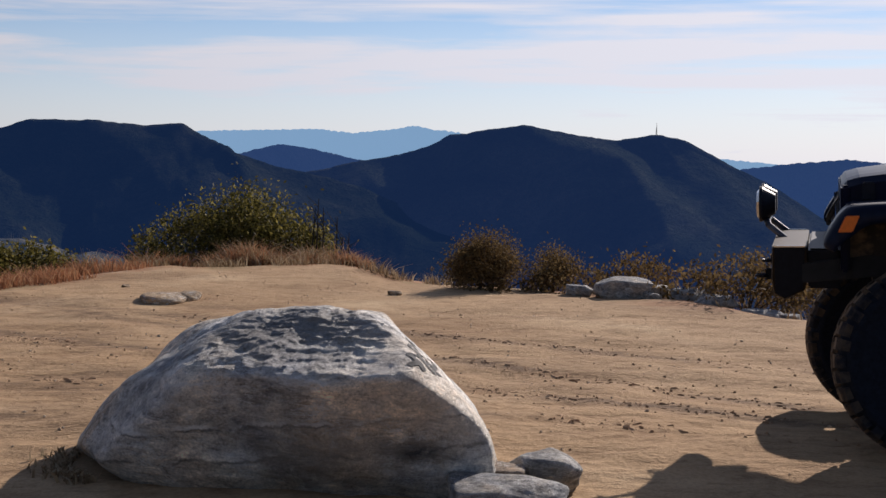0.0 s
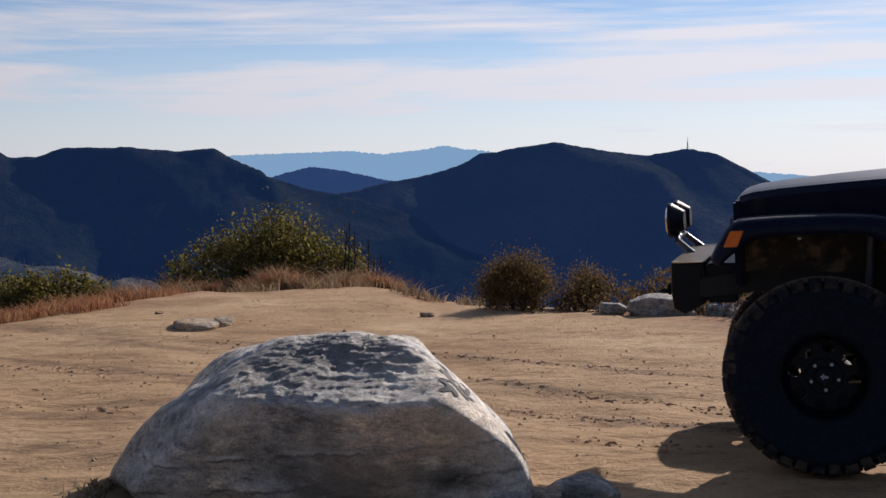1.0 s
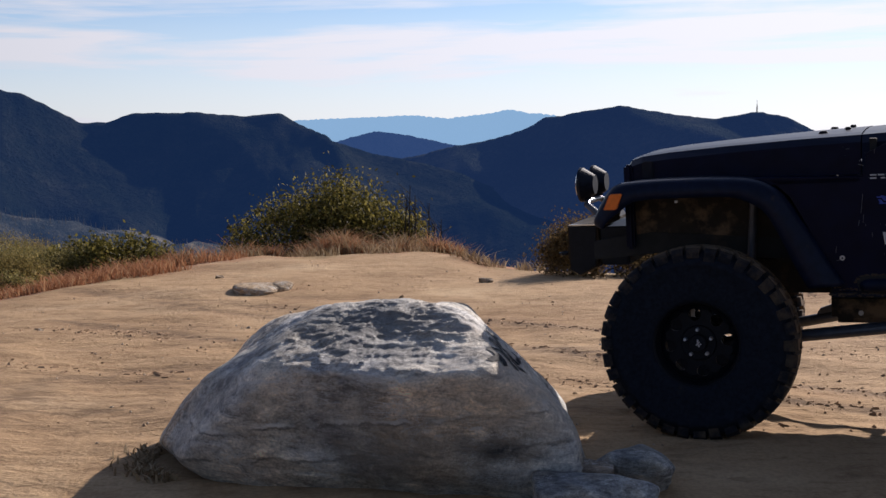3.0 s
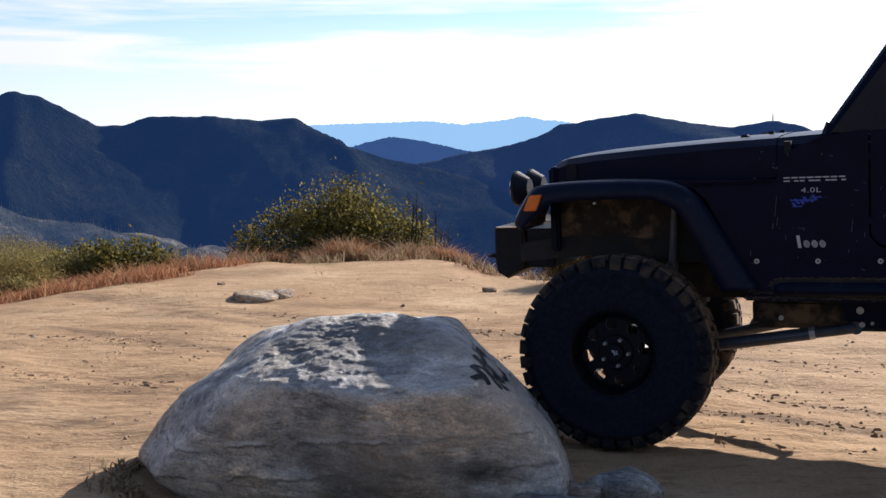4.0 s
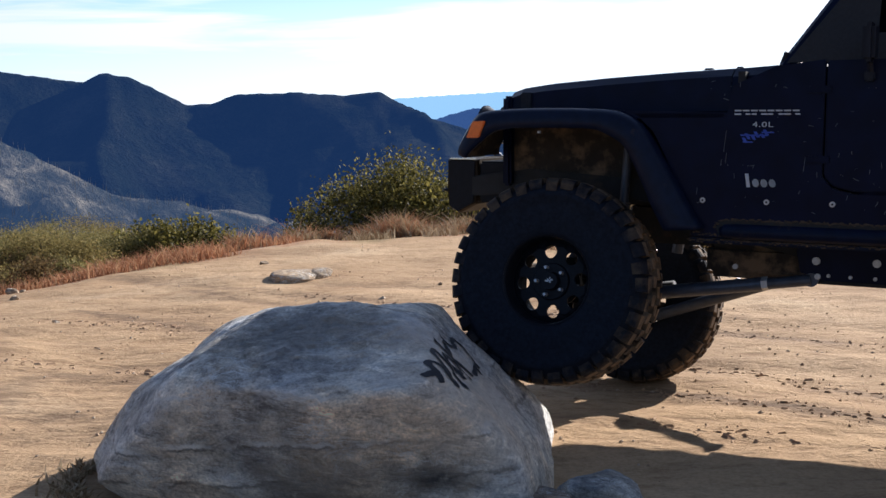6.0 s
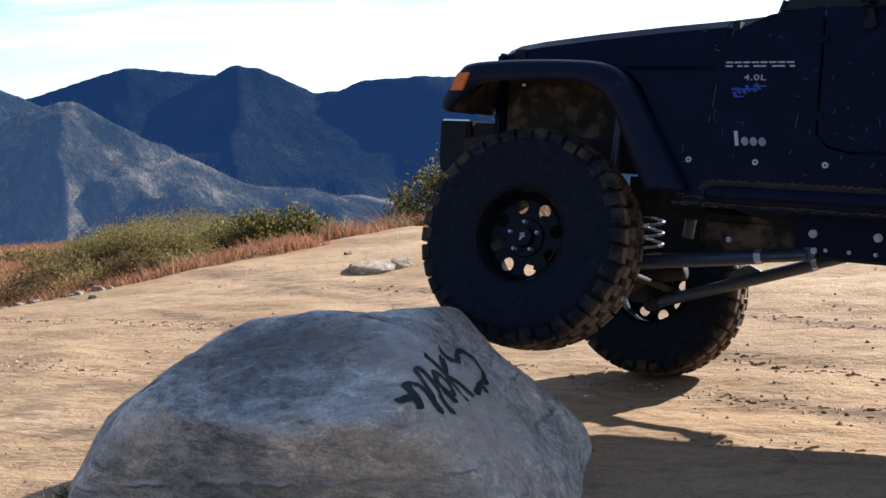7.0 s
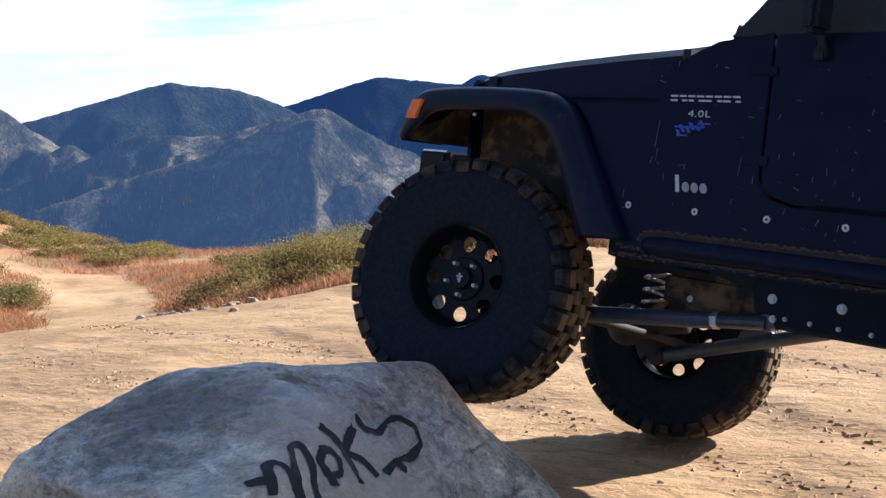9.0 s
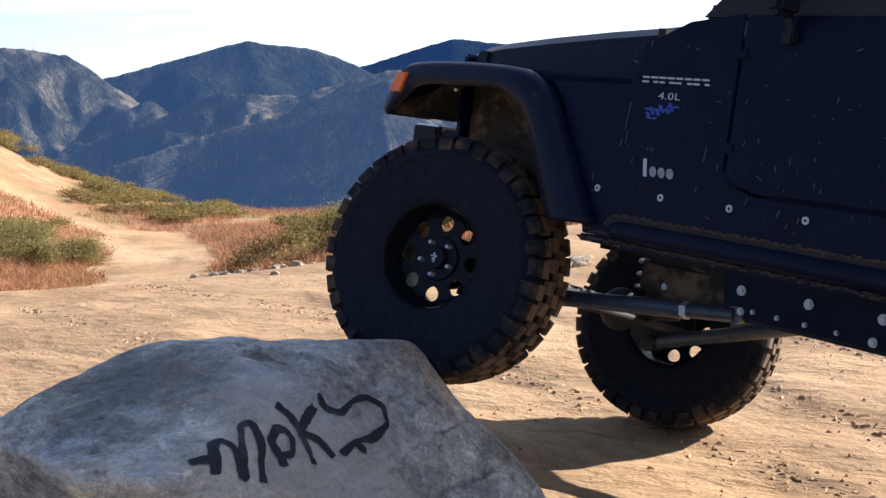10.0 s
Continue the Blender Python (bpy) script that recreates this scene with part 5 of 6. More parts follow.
def motions():
    body, fl, fr, rl, rr, axf, axr, arms = [], [], [], [], [], [], [], {1: [], -1: []}
    spin, last = SPIN_START, None
    for t, x, y, z, yaw, pitch, roll, hub, steer, ahead_l, ahead_r in CAR_ROWS:
        m = pose(x, y, z, roll, pitch, yaw)
        body.append((t, m))
        here = m @ Vector((ahead_l, TRACK, hub))
        if last is not None:
            ahead = m.to_3x3() @ Vector((1, 0, 0))
            d = here - last
            spin += math.degrees(math.copysign(d.length, d.dot(ahead)) / TYRE)
        last = here
        right = max(0.12, settled(m, ahead_r, -FAR_TRACK))
        tilt = math.degrees(math.atan2(hub - right, TRACK + FAR_TRACK))
        fl.append((t, pose(ahead_l, TRACK, hub) @ pose(0, 0, 0, 0, 0, steer) @ pose(0, 0, 0, tilt) @ pose(0, 0, 0, 0, spin)))
        fr.append((t, pose(ahead_r, -FAR_TRACK, right) @ pose(0, 0, 0, 0, 0, steer) @ pose(0, 0, 0, tilt) @ pose(0, 0, 0, 0, spin) @ pose(0, 0, 0, 0, 0, 180)))
        axf.append((t, pose((ahead_l + ahead_r) / 2, 0, (hub + right) / 2) @ pose(0, 0, 0, 0, 0, math.degrees(math.atan2(ahead_r - ahead_l, TRACK + FAR_TRACK))) @ pose(0, 0, 0, tilt)))
        ends = {}
        for s in (1, -1):
            ends[s] = settled(m, -WHEELBASE, s * TRACK)
        tr = math.degrees(math.atan2(ends[1] - ends[-1], 2 * TRACK))
        rl.append((t, pose(-WHEELBASE, TRACK, ends[1]) @ pose(0, 0, 0, tr) @ pose(0, 0, 0, 0, spin)))
        rr.append((t, pose(-WHEELBASE, -TRACK, ends[-1]) @ pose(0, 0, 0, tr) @ pose(0, 0, 0, 0, spin) @ pose(0, 0, 0, 0, 0, 180)))
        axr.append((t, pose(-WHEELBASE, 0, (ends[1] + ends[-1]) / 2, tr)))
        for s in (1, -1):
            low = (hub + right) / 2 + s * 0.47 * math.sin(math.radians(tilt)) - (0.06 if s > 0 else 0.11)
            a = math.degrees(math.asin(((0.47 if s > 0 else 0.43) - low) / 1.06))
            arms[s].append((t, pose(0, s * 0.47, low) @ pose(0, 0, 0, 0, 180, 0) @ pose(0, 0, 0, 0, a, 0)))
    walk(CAR, body)
    for thing, rows in ((WHEEL_FL, fl), (WHEEL_FR, fr), (WHEEL_RL, rl), (WHEEL_RR, rr), (AXLE_F, axf), (AXLE_R, axr), (ARM_L, arms[1]), (ARM_R, arms[-1])):
        walk(thing, rows)


# ---------------------------------------------------------------- spray paint on the boulder
SPRAY = mat_plain("black_spray_paint", (0.012, 0.012, 0.015), 0.8, 0, 0.3, 60, 0, ((0.12, 0.115, 0.11), 0.56))
TAG_STROKES = [
    [(-0.345, 0.086), (-0.320, 0.074), (-0.296, 0.058)],
    [(-0.318, 0.020), (-0.270, 0.098), (-0.236, 0.112), (-0.222, 0.070), (-0.262, -0.030), (-0.190, 0.074), (-0.148, 0.126), (-0.106, 0.124), (-0.122, 0.060), (-0.218, -0.060)],
    [(-0.037, 0.081), (-0.085, 0.052), (-0.094, -0.002), (-0.039, -0.005), (0.006, 0.044), (-0.001, 0.080), (-0.043, 0.084)],
    [(-0.088, 0.002), (-0.104, -0.032)],
    [(0.030, 0.158), (0.062, 0.110), (0.058, 0.060), (0.044, -0.010), (0.020, -0.052)],
    [(0.190, 0.122), (0.140, 0.102), (0.062, 0.062)],
    [(0.062, 0.052), (0.112, 0.018), (0.122, -0.050)],
    [(0.250, 0.158), (0.234, 0.108), (0.282, 0.076), (0.376, 0.106), (0.460, 0.114), (0.522, 0.066), (0.476, 0.000), (0.340, -0.036), (0.240, -0.030), (0.160, -0.052)],
    [(0.230, -0.030), (0.262, -0.070)],
]


def build_tag():
    """Strokes of paint laid on the boulder's sloping flank."""
    bpy.context.view_layer.update()
    c = Vector((-0.031, 4.987, 0.546)) - BOULDER.location
    U, V, N = Vector((-0.055, 0.994, -0.098)), Vector((-0.731, 0.027, 0.681)), Vector((0.68, 0.109, 0.725))
    rng = random.Random(8)

    def on_rock(u, v):
        hit, p, n, _ = BOULDER.ray_cast(c + U * u + V * v + N * 0.5, -N)
        return (p + n * 0.0035) if hit else None
    for st in TAG_STROKES:
        pts = []
        for (a, b), (a2, b2) in zip(st, st[1:]):
            k = max(2, int(math.hypot(a2 - a, b2 - b) / 0.008))
            pts += [(a + (a2 - a) * i / k, b + (b2 - b) * i / k) for i in range(k)]
        pts.append(st[-1])
        for _ in range(3):
            pts = [pts[0]] + [((p[0] + 2 * q[0] + r[0]) / 4, (p[1] + 2 * q[1] + r[1]) / 4) for p, q, r in zip(pts, pts[1:], pts[2:])] + [pts[-1]]
        verts, faces = [], []
        for i, (a, b) in enumerate(pts):
            q = pts[min(i + 1, len(pts) - 1)]
            p = pts[max(i - 1, 0)]
            d = Vector((q[0] - p[0], q[1] - p[1])).normalized()
            w = 0.0125 + 0.0035 * math.sin(i * 0.21) + rng.uniform(-0.0015, 0.0015)
            row = [on_rock(a - d.y * w * k, b + d.x * w * k) for k in (-1, -0.33, 0.33, 1)]
            if None in row:
                continue
            o = len(verts)
            verts += row
            if o:
                faces += [(o - 4 + j, o - 3 + j, o + 1 + j, o + j) for j in range(3)]
        link_mesh("spray_stroke", verts, faces, SPRAY, BOULDER, True, "black sprayed stroke")


build_tag()


# ---------------------------------------------------------------- loose stones
def stone(name, label, x, y, sx, sy, sz, mat, seed, sink=0.3, turn=0.0, group="", soft=40, detail=5):
    rng = random.Random(seed)
    planes = []
    for i in range(11):
        n = Vector((rng.uniform(-1, 1), rng.uniform(-1, 1), rng.uniform(-0.6, 1))).normalized()
        planes.append((n, n * rng.uniform(0.72, 1.0)))
    planes += [((0, 0, 1), (0, 0, rng.uniform(0.7, 0.9))), ((0, 0, -1), (0, 0, -0.9)), ((1, 0, 0), (1, 0, 0)), ((-1, 0, 0), (-1, 0, 0)), ((0, 1, 0), (0, 1, 0)), ((0, -1, 0), (0, -1, 0))]
    ob = boulder(name, (0, 0, 0), planes, mat, seed, soft, detail, 0.035)
    for v in ob.data.vertices:
        v.co = Vector((v.co.x * sx, v.co.y * sy, v.co.z * sz))
    ob.matrix_basis = pose(x, y, float(ground_z(x, y)) + sz * (1 - 2 * sink), 0, 0, turn)
    return tagged(ob, label, "rock", group)


stone("stone", "flat-topped grey stone beside the boulder", 0.275, 4.50, 0.25, 0.18, 0.115, PALE_ROCK, 41, 0.22, 8, soft=14)
stone("stone", "blue-grey stone leaning beside the boulder", 0.45, 4.90, 0.19, 0.17, 0.125, PALE_ROCK, 42, 0.22, -28, soft=14)
stone("stone", "thin dark slab wedged under the boulder", 0.19, 4.84, 0.17, 0.14, 0.07, DIRT_ROCK, 43, 0.12, -8, soft=24)
for x, y, a, b, h, seed in ((-3.06, 12.55, 0.42, 0.38, 0.10, 45), (-2.87, 12.62, 0.20, 0.2, 0.095, 46)):
    stone("buried_rock", "low dusty rock hardly rising from the dirt", x, y, a, b, h, DUST_ROCK, seed, 0.455, seed * 31, "half-buried rocks", soft=4)
RIM_STONES = [(2.08, 13.25, 0.33, 0.22, 0.19, 51), (1.62, 13.35, 0.17, 0.12, 0.09, 52), (2.36, 13.15, 0.1, 0.1, 0.09, 53), (2.52, 13.35, 0.2, 0.15, 0.13, 54), (2.82, 13.1, 0.27, 0.16, 0.13, 55), (3.06, 12.75, 0.26, 0.16, 0.1, 56), (3.42, 12.2, 0.25, 0.15, 0.05, 57), (3.62, 11.8, 0.14, 0.1, 0.045, 58), (2.42, 12.95, 0.08, 0.07, 0.05, 59)]
for x, y, a, b, h, seed in RIM_STONES:
    stone("edge_rock", "pale weathered granite rock on the rim of the turnout", x, y, a, b, h, PALE_ROCK, seed, 0.25, (seed * 37) % 50 - 25, "rocks along the rim")
for x, y, a, seed in ((-5.78, 11.5, 0.065, 61), (-0.57, 13.3, 0.09, 63), (-3.9, 13.9, 0.06, 65)):
    stone("stone", "small brown stone lying on the dirt", x, y, a, a * 0.8, a * 0.5, DUST_ROCK, seed, 0.3, seed * 20, "small stones on the dirt", soft=12)


def build_edge_stones():
    """Pale stones raked up where the road meets the grass, and a few among the grass."""
    rng = random.Random(77)
    for k in range(34):
        u = rng.random()
        x, y = -6.6 - 4.4 * u + rng.gauss(0, 0.22), 12.75 + 3.1 * u + rng.gauss(0, 0.22)
        a = 0.035 + 0.07 * rng.random() ** 2
        stone("road_stone", "small pale stone at the edge of the dirt road", x, y, a, a * 0.8, a * 0.6, DUST_ROCK, 300 + k, 0.25, rng.uniform(0, 360), "stones along the road", 12, 3)
    for k, (x, y, a) in enumerate(((-11.8, 20.2, 0.16), (-9.9, 18.0, 0.12), (-12.9, 21.5, 0.2), (-10.6, 20.9, 0.1), (-14.6, 23.6, 0.18), (-8.4, 16.9, 0.09))):
        stone("grass_stone", "pale stone among the rust grass", x, y, a, a * 0.7, a * 0.7, DUST_ROCK, 350 + k, 0.15, k * 50, "stones in the grass", 14, 4)


build_edge_stones()


def build_pebbles():
    """Gravel and clods, too many to count."""
    rng = np.random.RandomState(17)
    n = 9000
    r = 1.5 + 15.5 * rng.rand(n) ** 0.8
    az = np.radians(rng.uniform(-52, 34, n))
    x, y = r * np.sin(az), r * np.cos(az) + 2.0
    clump = waves(x * 0.9, y * 0.9, 31, 3) + rng.uniform(-0.5, 0.5, n)
    keep = (clump > -0.25) & (np.hypot(x + 0.6, (y - 5.2)) > 1.0)
    x, y = x[keep], y[keep]
    n = len(x)
    size = 0.003 + 0.013 * rng.rand(n) ** 4.5
    big = rng.rand(n) < 0.004
    size[big] = rng.uniform(0.02, 0.038, big.sum())
    z = ground_z(x, y)
    base_v = np.array([(1, 0, 0), (0.3, 0.95, 0), (-0.8, 0.6, 0), (-0.8, -0.6, 0), (0.3, -0.95, 0), (0.2, 0.1, 0.75), (0, 0, -0.5)])
    tri = [(0, 1, 5), (1, 2, 5), (2, 3, 5), (3, 4, 5), (4, 0, 5), (1, 0, 6), (2, 1, 6), (3, 2, 6), (4, 3, 6), (0, 4, 6)]
    a = rng.uniform(0, 6.28, n)
    ca, sa = np.cos(a), np.sin(a)
    sq = rng.uniform(0.6, 1.2, (n, 1, 3))
    v = base_v[None] * sq * size[:, None, None]
    vx = v[..., 0] * ca[:, None] - v[..., 1] * sa[:, None] + x[:, None]
    vy = v[..., 0] * sa[:, None] + v[..., 1] * ca[:, None] + y[:, None]
    vz = v[..., 2] + z[:, None] + 0.003
    verts = np.stack([vx, vy, vz], 2).reshape(-1, 3)
    f = (np.array(tri)[None] + (np.arange(n) * 7)[:, None, None]).reshape(-1, 3)
    m = mat_leaf("gravel", (0.24, 0.155, 0.095), (0.38, 0.255, 0.16), (0.5, 0.41, 0.31), 0.9, 0.0)
    tagged(link_mesh("gravel", verts, f, m), "loose gravel and clods on the dirt", "gravel", kind="stuff")


build_pebbles()


def build_tracks():
    """Cleat marks that tyres pressed up along the turnout."""
    rng = np.random.RandomState(23)
    verts, faces = [], []
    for off, slope, x0, x1, amount in ((7.45, 0.66, -1.4, 3.2, 0.85), (8.6, 0.82, -1.2, 3.0, 0.8), (6.35, 0.4, 0.5, 4.5, 0.6), (9.72, 0.62, -2.6, 4.0, 0.75), (6.9, 0.3, -9.0, -2.4, 0.35), (8.4, 0.3, -10.0, -3.0, 0.35)):
        x = x0
        while x < x1:
            x += 0.045 + 0.015 * rng.rand()
            y = off - slope * x + 0.10 * math.sin(x * 0.6)
            if waves(np.array(x * 0.8), np.array(off), 27, 3) + rng.uniform(-0.5, 0.5) > amount * 2 - 0.9:
                continue
            for side in (-1.2, -0.6, 0, 0.6, 1.2):
                if rng.rand() < 0.12:
                    continue
                cx, cy = x + rng.normal() * 0.03, y + side * 0.085 + rng.normal() * 0.035
                a, l, w, h = 1.0 * side + rng.normal() * 0.5, 0.010 + 0.026 * rng.rand() ** 2, 0.006 + 0.009 * rng.rand(), 0.006 + 0.010 * rng.rand() ** 2
                z = float(ground_z(cx, cy)) - 0.004
                o = len(verts)
                for u, v, q in ((-l, -w, 0), (l, -w, 0), (l, w, 0), (-l, w, 0), (-l * 0.6, 0, h), (l * 0.6, 0, h)):
                    verts.append((cx + u * math.cos(a) - v * math.sin(a), cy + u * math.sin(a) + v * math.cos(a), z + q))
                faces += [(o, o + 1, o + 5, o + 4), (o + 1, o + 2, o + 5), (o + 2, o + 3, o + 4, o + 5), (o + 3, o, o + 4)]
    m = mat_leaf("dirt_crumbs", (0.30, 0.185, 0.11), (0.38, 0.245, 0.145), (0.45, 0.30, 0.19), 0.95, 0.0)
    tagged(link_mesh("tyre_tracks", verts, faces, m), "crumbly tyre cleat marks in the dirt", "tracks", kind="stuff")


build_tracks()

# ---------------------------------------------------------------- plants
OLIVE = mat_leaf("olive_leaves", (0.04, 0.038, 0.01), (0.11, 0.095, 0.024), (0.30, 0.245, 0.068), 0.6, 0.4)
SAGE = mat_leaf("sage_leaves", (0.10, 0.09, 0.032), (0.21, 0.175, 0.062), (0.32, 0.27, 0.115), 0.75, 0.4)
BANK = mat_leaf("bank_leaves", (0.10, 0.08, 0.028), (0.22, 0.175, 0.06), (0.36, 0.27, 0.11), 0.8, 0.4)
DRY = mat_leaf("dry_brush", (0.07, 0.045, 0.02), (0.15, 0.098, 0.042), (0.22, 0.15, 0.065), 0.8, 0.35)
RUST = mat_leaf("rust_grass", (0.24, 0.10, 0.05), (0.37, 0.175, 0.09), (0.46, 0.29, 0.16), 0.8, 0.4)
STRAW = mat_leaf("straw_grass", (0.17, 0.11, 0.06), (0.30, 0.21, 0.12), (0.45, 0.36, 0.24), 0.8, 0.3)
BARK = mat_plain("grey_bark", (0.06, 0.05, 0.042), 0.9, 0, 0.4, 30, 0.004)
CHAR = mat_plain("burnt_wood", (0.012, 0.011, 0.011), 0.9, 0, 0.3, 20)
GREYWOOD = mat_plain("dead_grey_wood", (0.26, 0.25, 0.25), 0.9, 0, 0.3, 0.2)


def leaf_mesh(centres, normals_up, size, rng, long=1.7):
    """Small pointed leaves round those places, as one mesh."""
    n = len(centres)
    d = rng.normal(size=(n, 3))
    d[:, 2] += normals_up
    d /= np.linalg.norm(d, axis=1)[:, None]
    e = rng.normal(size=(n, 3))
    e -= (e * d).sum(1)[:, None] * d
    e /= np.linalg.norm(e, axis=1)[:, None]
    s = size * rng.uniform(0.6, 1.3, n)[:, None]
    p = np.stack([centres - d * s * long * 0.5, centres + e * s * 0.42, centres + d * s * long * 0.5, centres - e * s * 0.42], 1)
    return p.reshape(-1, 3), np.arange(n * 4).reshape(-1, 4)


def bush(name, label, x, y, lobes, leaf, count, mat, seed, twig_mat=None, sprigs=0, group="", category="bush", up=0.3):
    """Stems, and leaves in tufts over several lobes (dx, dy, radius across, height)."""
    rng = np.random.RandomState(seed)
    root = new(name)
    root.location = (x, y, float(ground_z(x, y)) - 0.03)
    bm = bmesh.new()
    cs, total = [], sum(r * h for _, _, r, h in lobes)
    for dx, dy, r, h in lobes:
        k = int(count * r * h / total)
        tufts = max(6, int(24 * r * h / 0.6))
        a, u = rng.uniform(0, 6.283, tufts), rng.rand(tufts)
        ct = u ** 0.8
        rr = np.sqrt(np.maximum(0, 1 - ct ** 2)) * rng.uniform(0.72, 1.08, tufts)
        tc = np.stack([dx + r * rr * np.cos(a), dy + r * rr * np.sin(a), 0.08 + h * ct * rng.uniform(0.78, 1.05, tufts)], 1)
        pick = rng.randint(0, tufts, k)
        spread = rng.normal(size=(k, 3)) * np.array([0.17 * r + 0.05, 0.17 * r + 0.05, 0.13 * h + 0.04])
        c = tc[pick] + spread
        c[:, 2] = np.abs(c[:, 2])
        cs.append(c)
        for i in range(0, tufts, 2):
            mid = Vector((dx * 0.6 + 0.35 * (tc[i, 0] - dx), dy * 0.6 + 0.35 * (tc[i, 1] - dy), tc[i, 2] * 0.45))
            rod(bm, (dx * 0.5, dy * 0.5, 0), mid, 0.016, 5, 0.011)
            rod(bm, mid, tuple(tc[i]), 0.010, 5, 0.004)
    for _ in range(sprigs):
        dx, dy, r, h = lobes[rng.randint(len(lobes))]
        a = rng.uniform(0, 6.283)
        foot = np.array([dx + 0.6 * r * math.cos(a), dy + 0.6 * r * math.sin(a), h * 0.7])
        tip = foot + np.array([0.12 * math.cos(a), 0.12 * math.sin(a), h * rng.uniform(0.35, 0.6)])
        t = rng.rand(34)[:, None]
        cs.append(foot + (tip - foot) * t + rng.normal(size=(34, 3)) * 0.035)
        rod(bm, foot, tip, 0.006, 4, 0.003)
    tagged(part("branchwork", bm, twig_mat or BARK, root), kind="stuff")
    v, f = leaf_mesh(np.concatenate(cs), up, leaf, rng)
    link_mesh("foliage", v, f, mat, root)
    tagged(root, label, category, group)
    return root


bush("bush", "green leafy bush on the rim of the turnout", -3.7, 20.2, [(0.05, 0, 1.0, 1.22), (-0.75, 0.1, 0.75, 0.95), (0.85, 0.1, 0.8, 0.98), (-1.6, 0.2, 0.3, 0.6), (1.35, 0.1, 0.42, 0.6), (0.3, -0.4, 0.8, 0.9)], 0.042, 23000, OLIVE, 71, None, 14)
bush("bush", "green leafy bush among rust grass", -7.3, 19.6, [(0, 0, 0.7, 0.62), (-0.8, 0.1, 0.6, 0.46), (0.75, 0.2, 0.5, 0.40)], 0.05, 6000, OLIVE, 72, None, 10)
bush("dry_bush", "rounded dry brown bush on the rim", 0.62, 14.35, [(0, 0, 0.48, 0.56), (-0.28, -0.1, 0.32, 0.42), (0.3, 0.0, 0.32, 0.42)], 0.021, 17000, DRY, 73, BARK, 2, up=0.8)
bush("dry_bush", "small dry brown bush behind the rocks", 1.42, 14.75, [(0, 0, 0.36, 0.42)], 0.021, 5000, DRY, 74, BARK, 1, up=0.8)
bush("dry_bush", "low rusty brush behind the rocks", 2.35, 14.2, [(0, 0, 0.6, 0.36), (-0.7, 0.1, 0.5, 0.3)], 0.034, 2600, DRY, 75, BARK, 0, up=0.9)
bush("dry_bush", "low rusty brush behind the rocks", 3.5, 13.0, [(0, 0, 0.7, 0.5), (0.7, -0.3, 0.6, 0.45), (-0.6, 0.2, 0.45, 0.36)], 0.036, 4200, DRY, 76, BARK, 0, up=0.9)
SCRUB = [(-8.7, 17.5, 0.75, 0.55, 81), (-10.0, 18.6, 0.8, 0.62, 82), (-8.6, 19.4, 0.9, 0.52, 83), (-11.6, 21.0, 0.8, 0.62, 84), (-10.9, 21.6, 1.0, 0.7, 85), (-12.2, 25.0, 1.1, 0.7, 87), (-9.6, 23.4, 1.0, 0.55, 90)]
for x, y, r, h, seed in SCRUB:
    bush("scrub", "low rounded grey-green scrub on the flat", x, y, [(0, 0, r * 0.85, h), (r * 0.7, 0.1, r * 0.6, h * 0.8), (-r * 0.7, -0.1, r * 0.65, h * 0.85)], 0.021, 16000, SAGE if seed % 3 else BANK, seed, None, 2, "scrub on the flat")
for x, y, r, h, seed in ((-9.3, 15.1, 0.34, 0.3, 101), (-10.2, 16.6, 0.4, 0.34, 102), (-13.4, 23.0, 0.4, 0.3, 103), (-8.1, 16.3, 0.3, 0.28, 104), (-15.5, 26.2, 0.5, 0.35, 105)):
    bush("dry_bush", "small dark dry bush among rust grass", x, y, [(0, 0, r, h * 0.8)], 0.026, 1500, DRY, seed, BARK, 0, "dry bushes among the grass", up=0.8)
for x, y, r, h, seed in ((-15.0, 15.4, 0.6, 0.5, 111), (-16.4, 16.3, 0.8, 0.62, 112), (-15.6, 17.0, 0.6, 0.5, 113), (-17.6, 17.2, 0.8, 0.5, 114)):
    bush("scrub", "grey-green scrub beside the dirt road", x, y, [(0, 0, r * 0.8, h * 0.75), (r * 0.6, 0.1, r * 0.5, h * 0.6)], 0.022, 6000, SAGE, seed, None, 2, "scrub beside the dirt road")


def build_heath():
    """Small shrubs scattered over the flat between the road and the edge."""
    rng = random.Random(31)
    k = 0
    while k < 26:
        u, v = rng.random(), rng.random()
        x, y = -7.5 - 8.5 * u, 14.2 + 8.5 * u + 5.5 * v
        if float(litter(np.array(x), np.array(y))) < 0.7:
            continue
        r, h = rng.uniform(0.16, 0.42), rng.uniform(0.16, 0.34)
        mat, label = ((DRY, "small dark dry shrub on the heath"), (BANK, "small olive shrub on the heath"), (SAGE, "small grey-green shrub on the heath"))[k % 3]
        bush("heath_shrub", label, x, y, [(0, 0, r, h), (r * 0.7, 0.1, r * 0.7, h * 0.8)], 0.03, 1300, mat, 200 + k, BARK, 1, "shrubs on the heath", up=0.6)
        k += 1


build_heath()


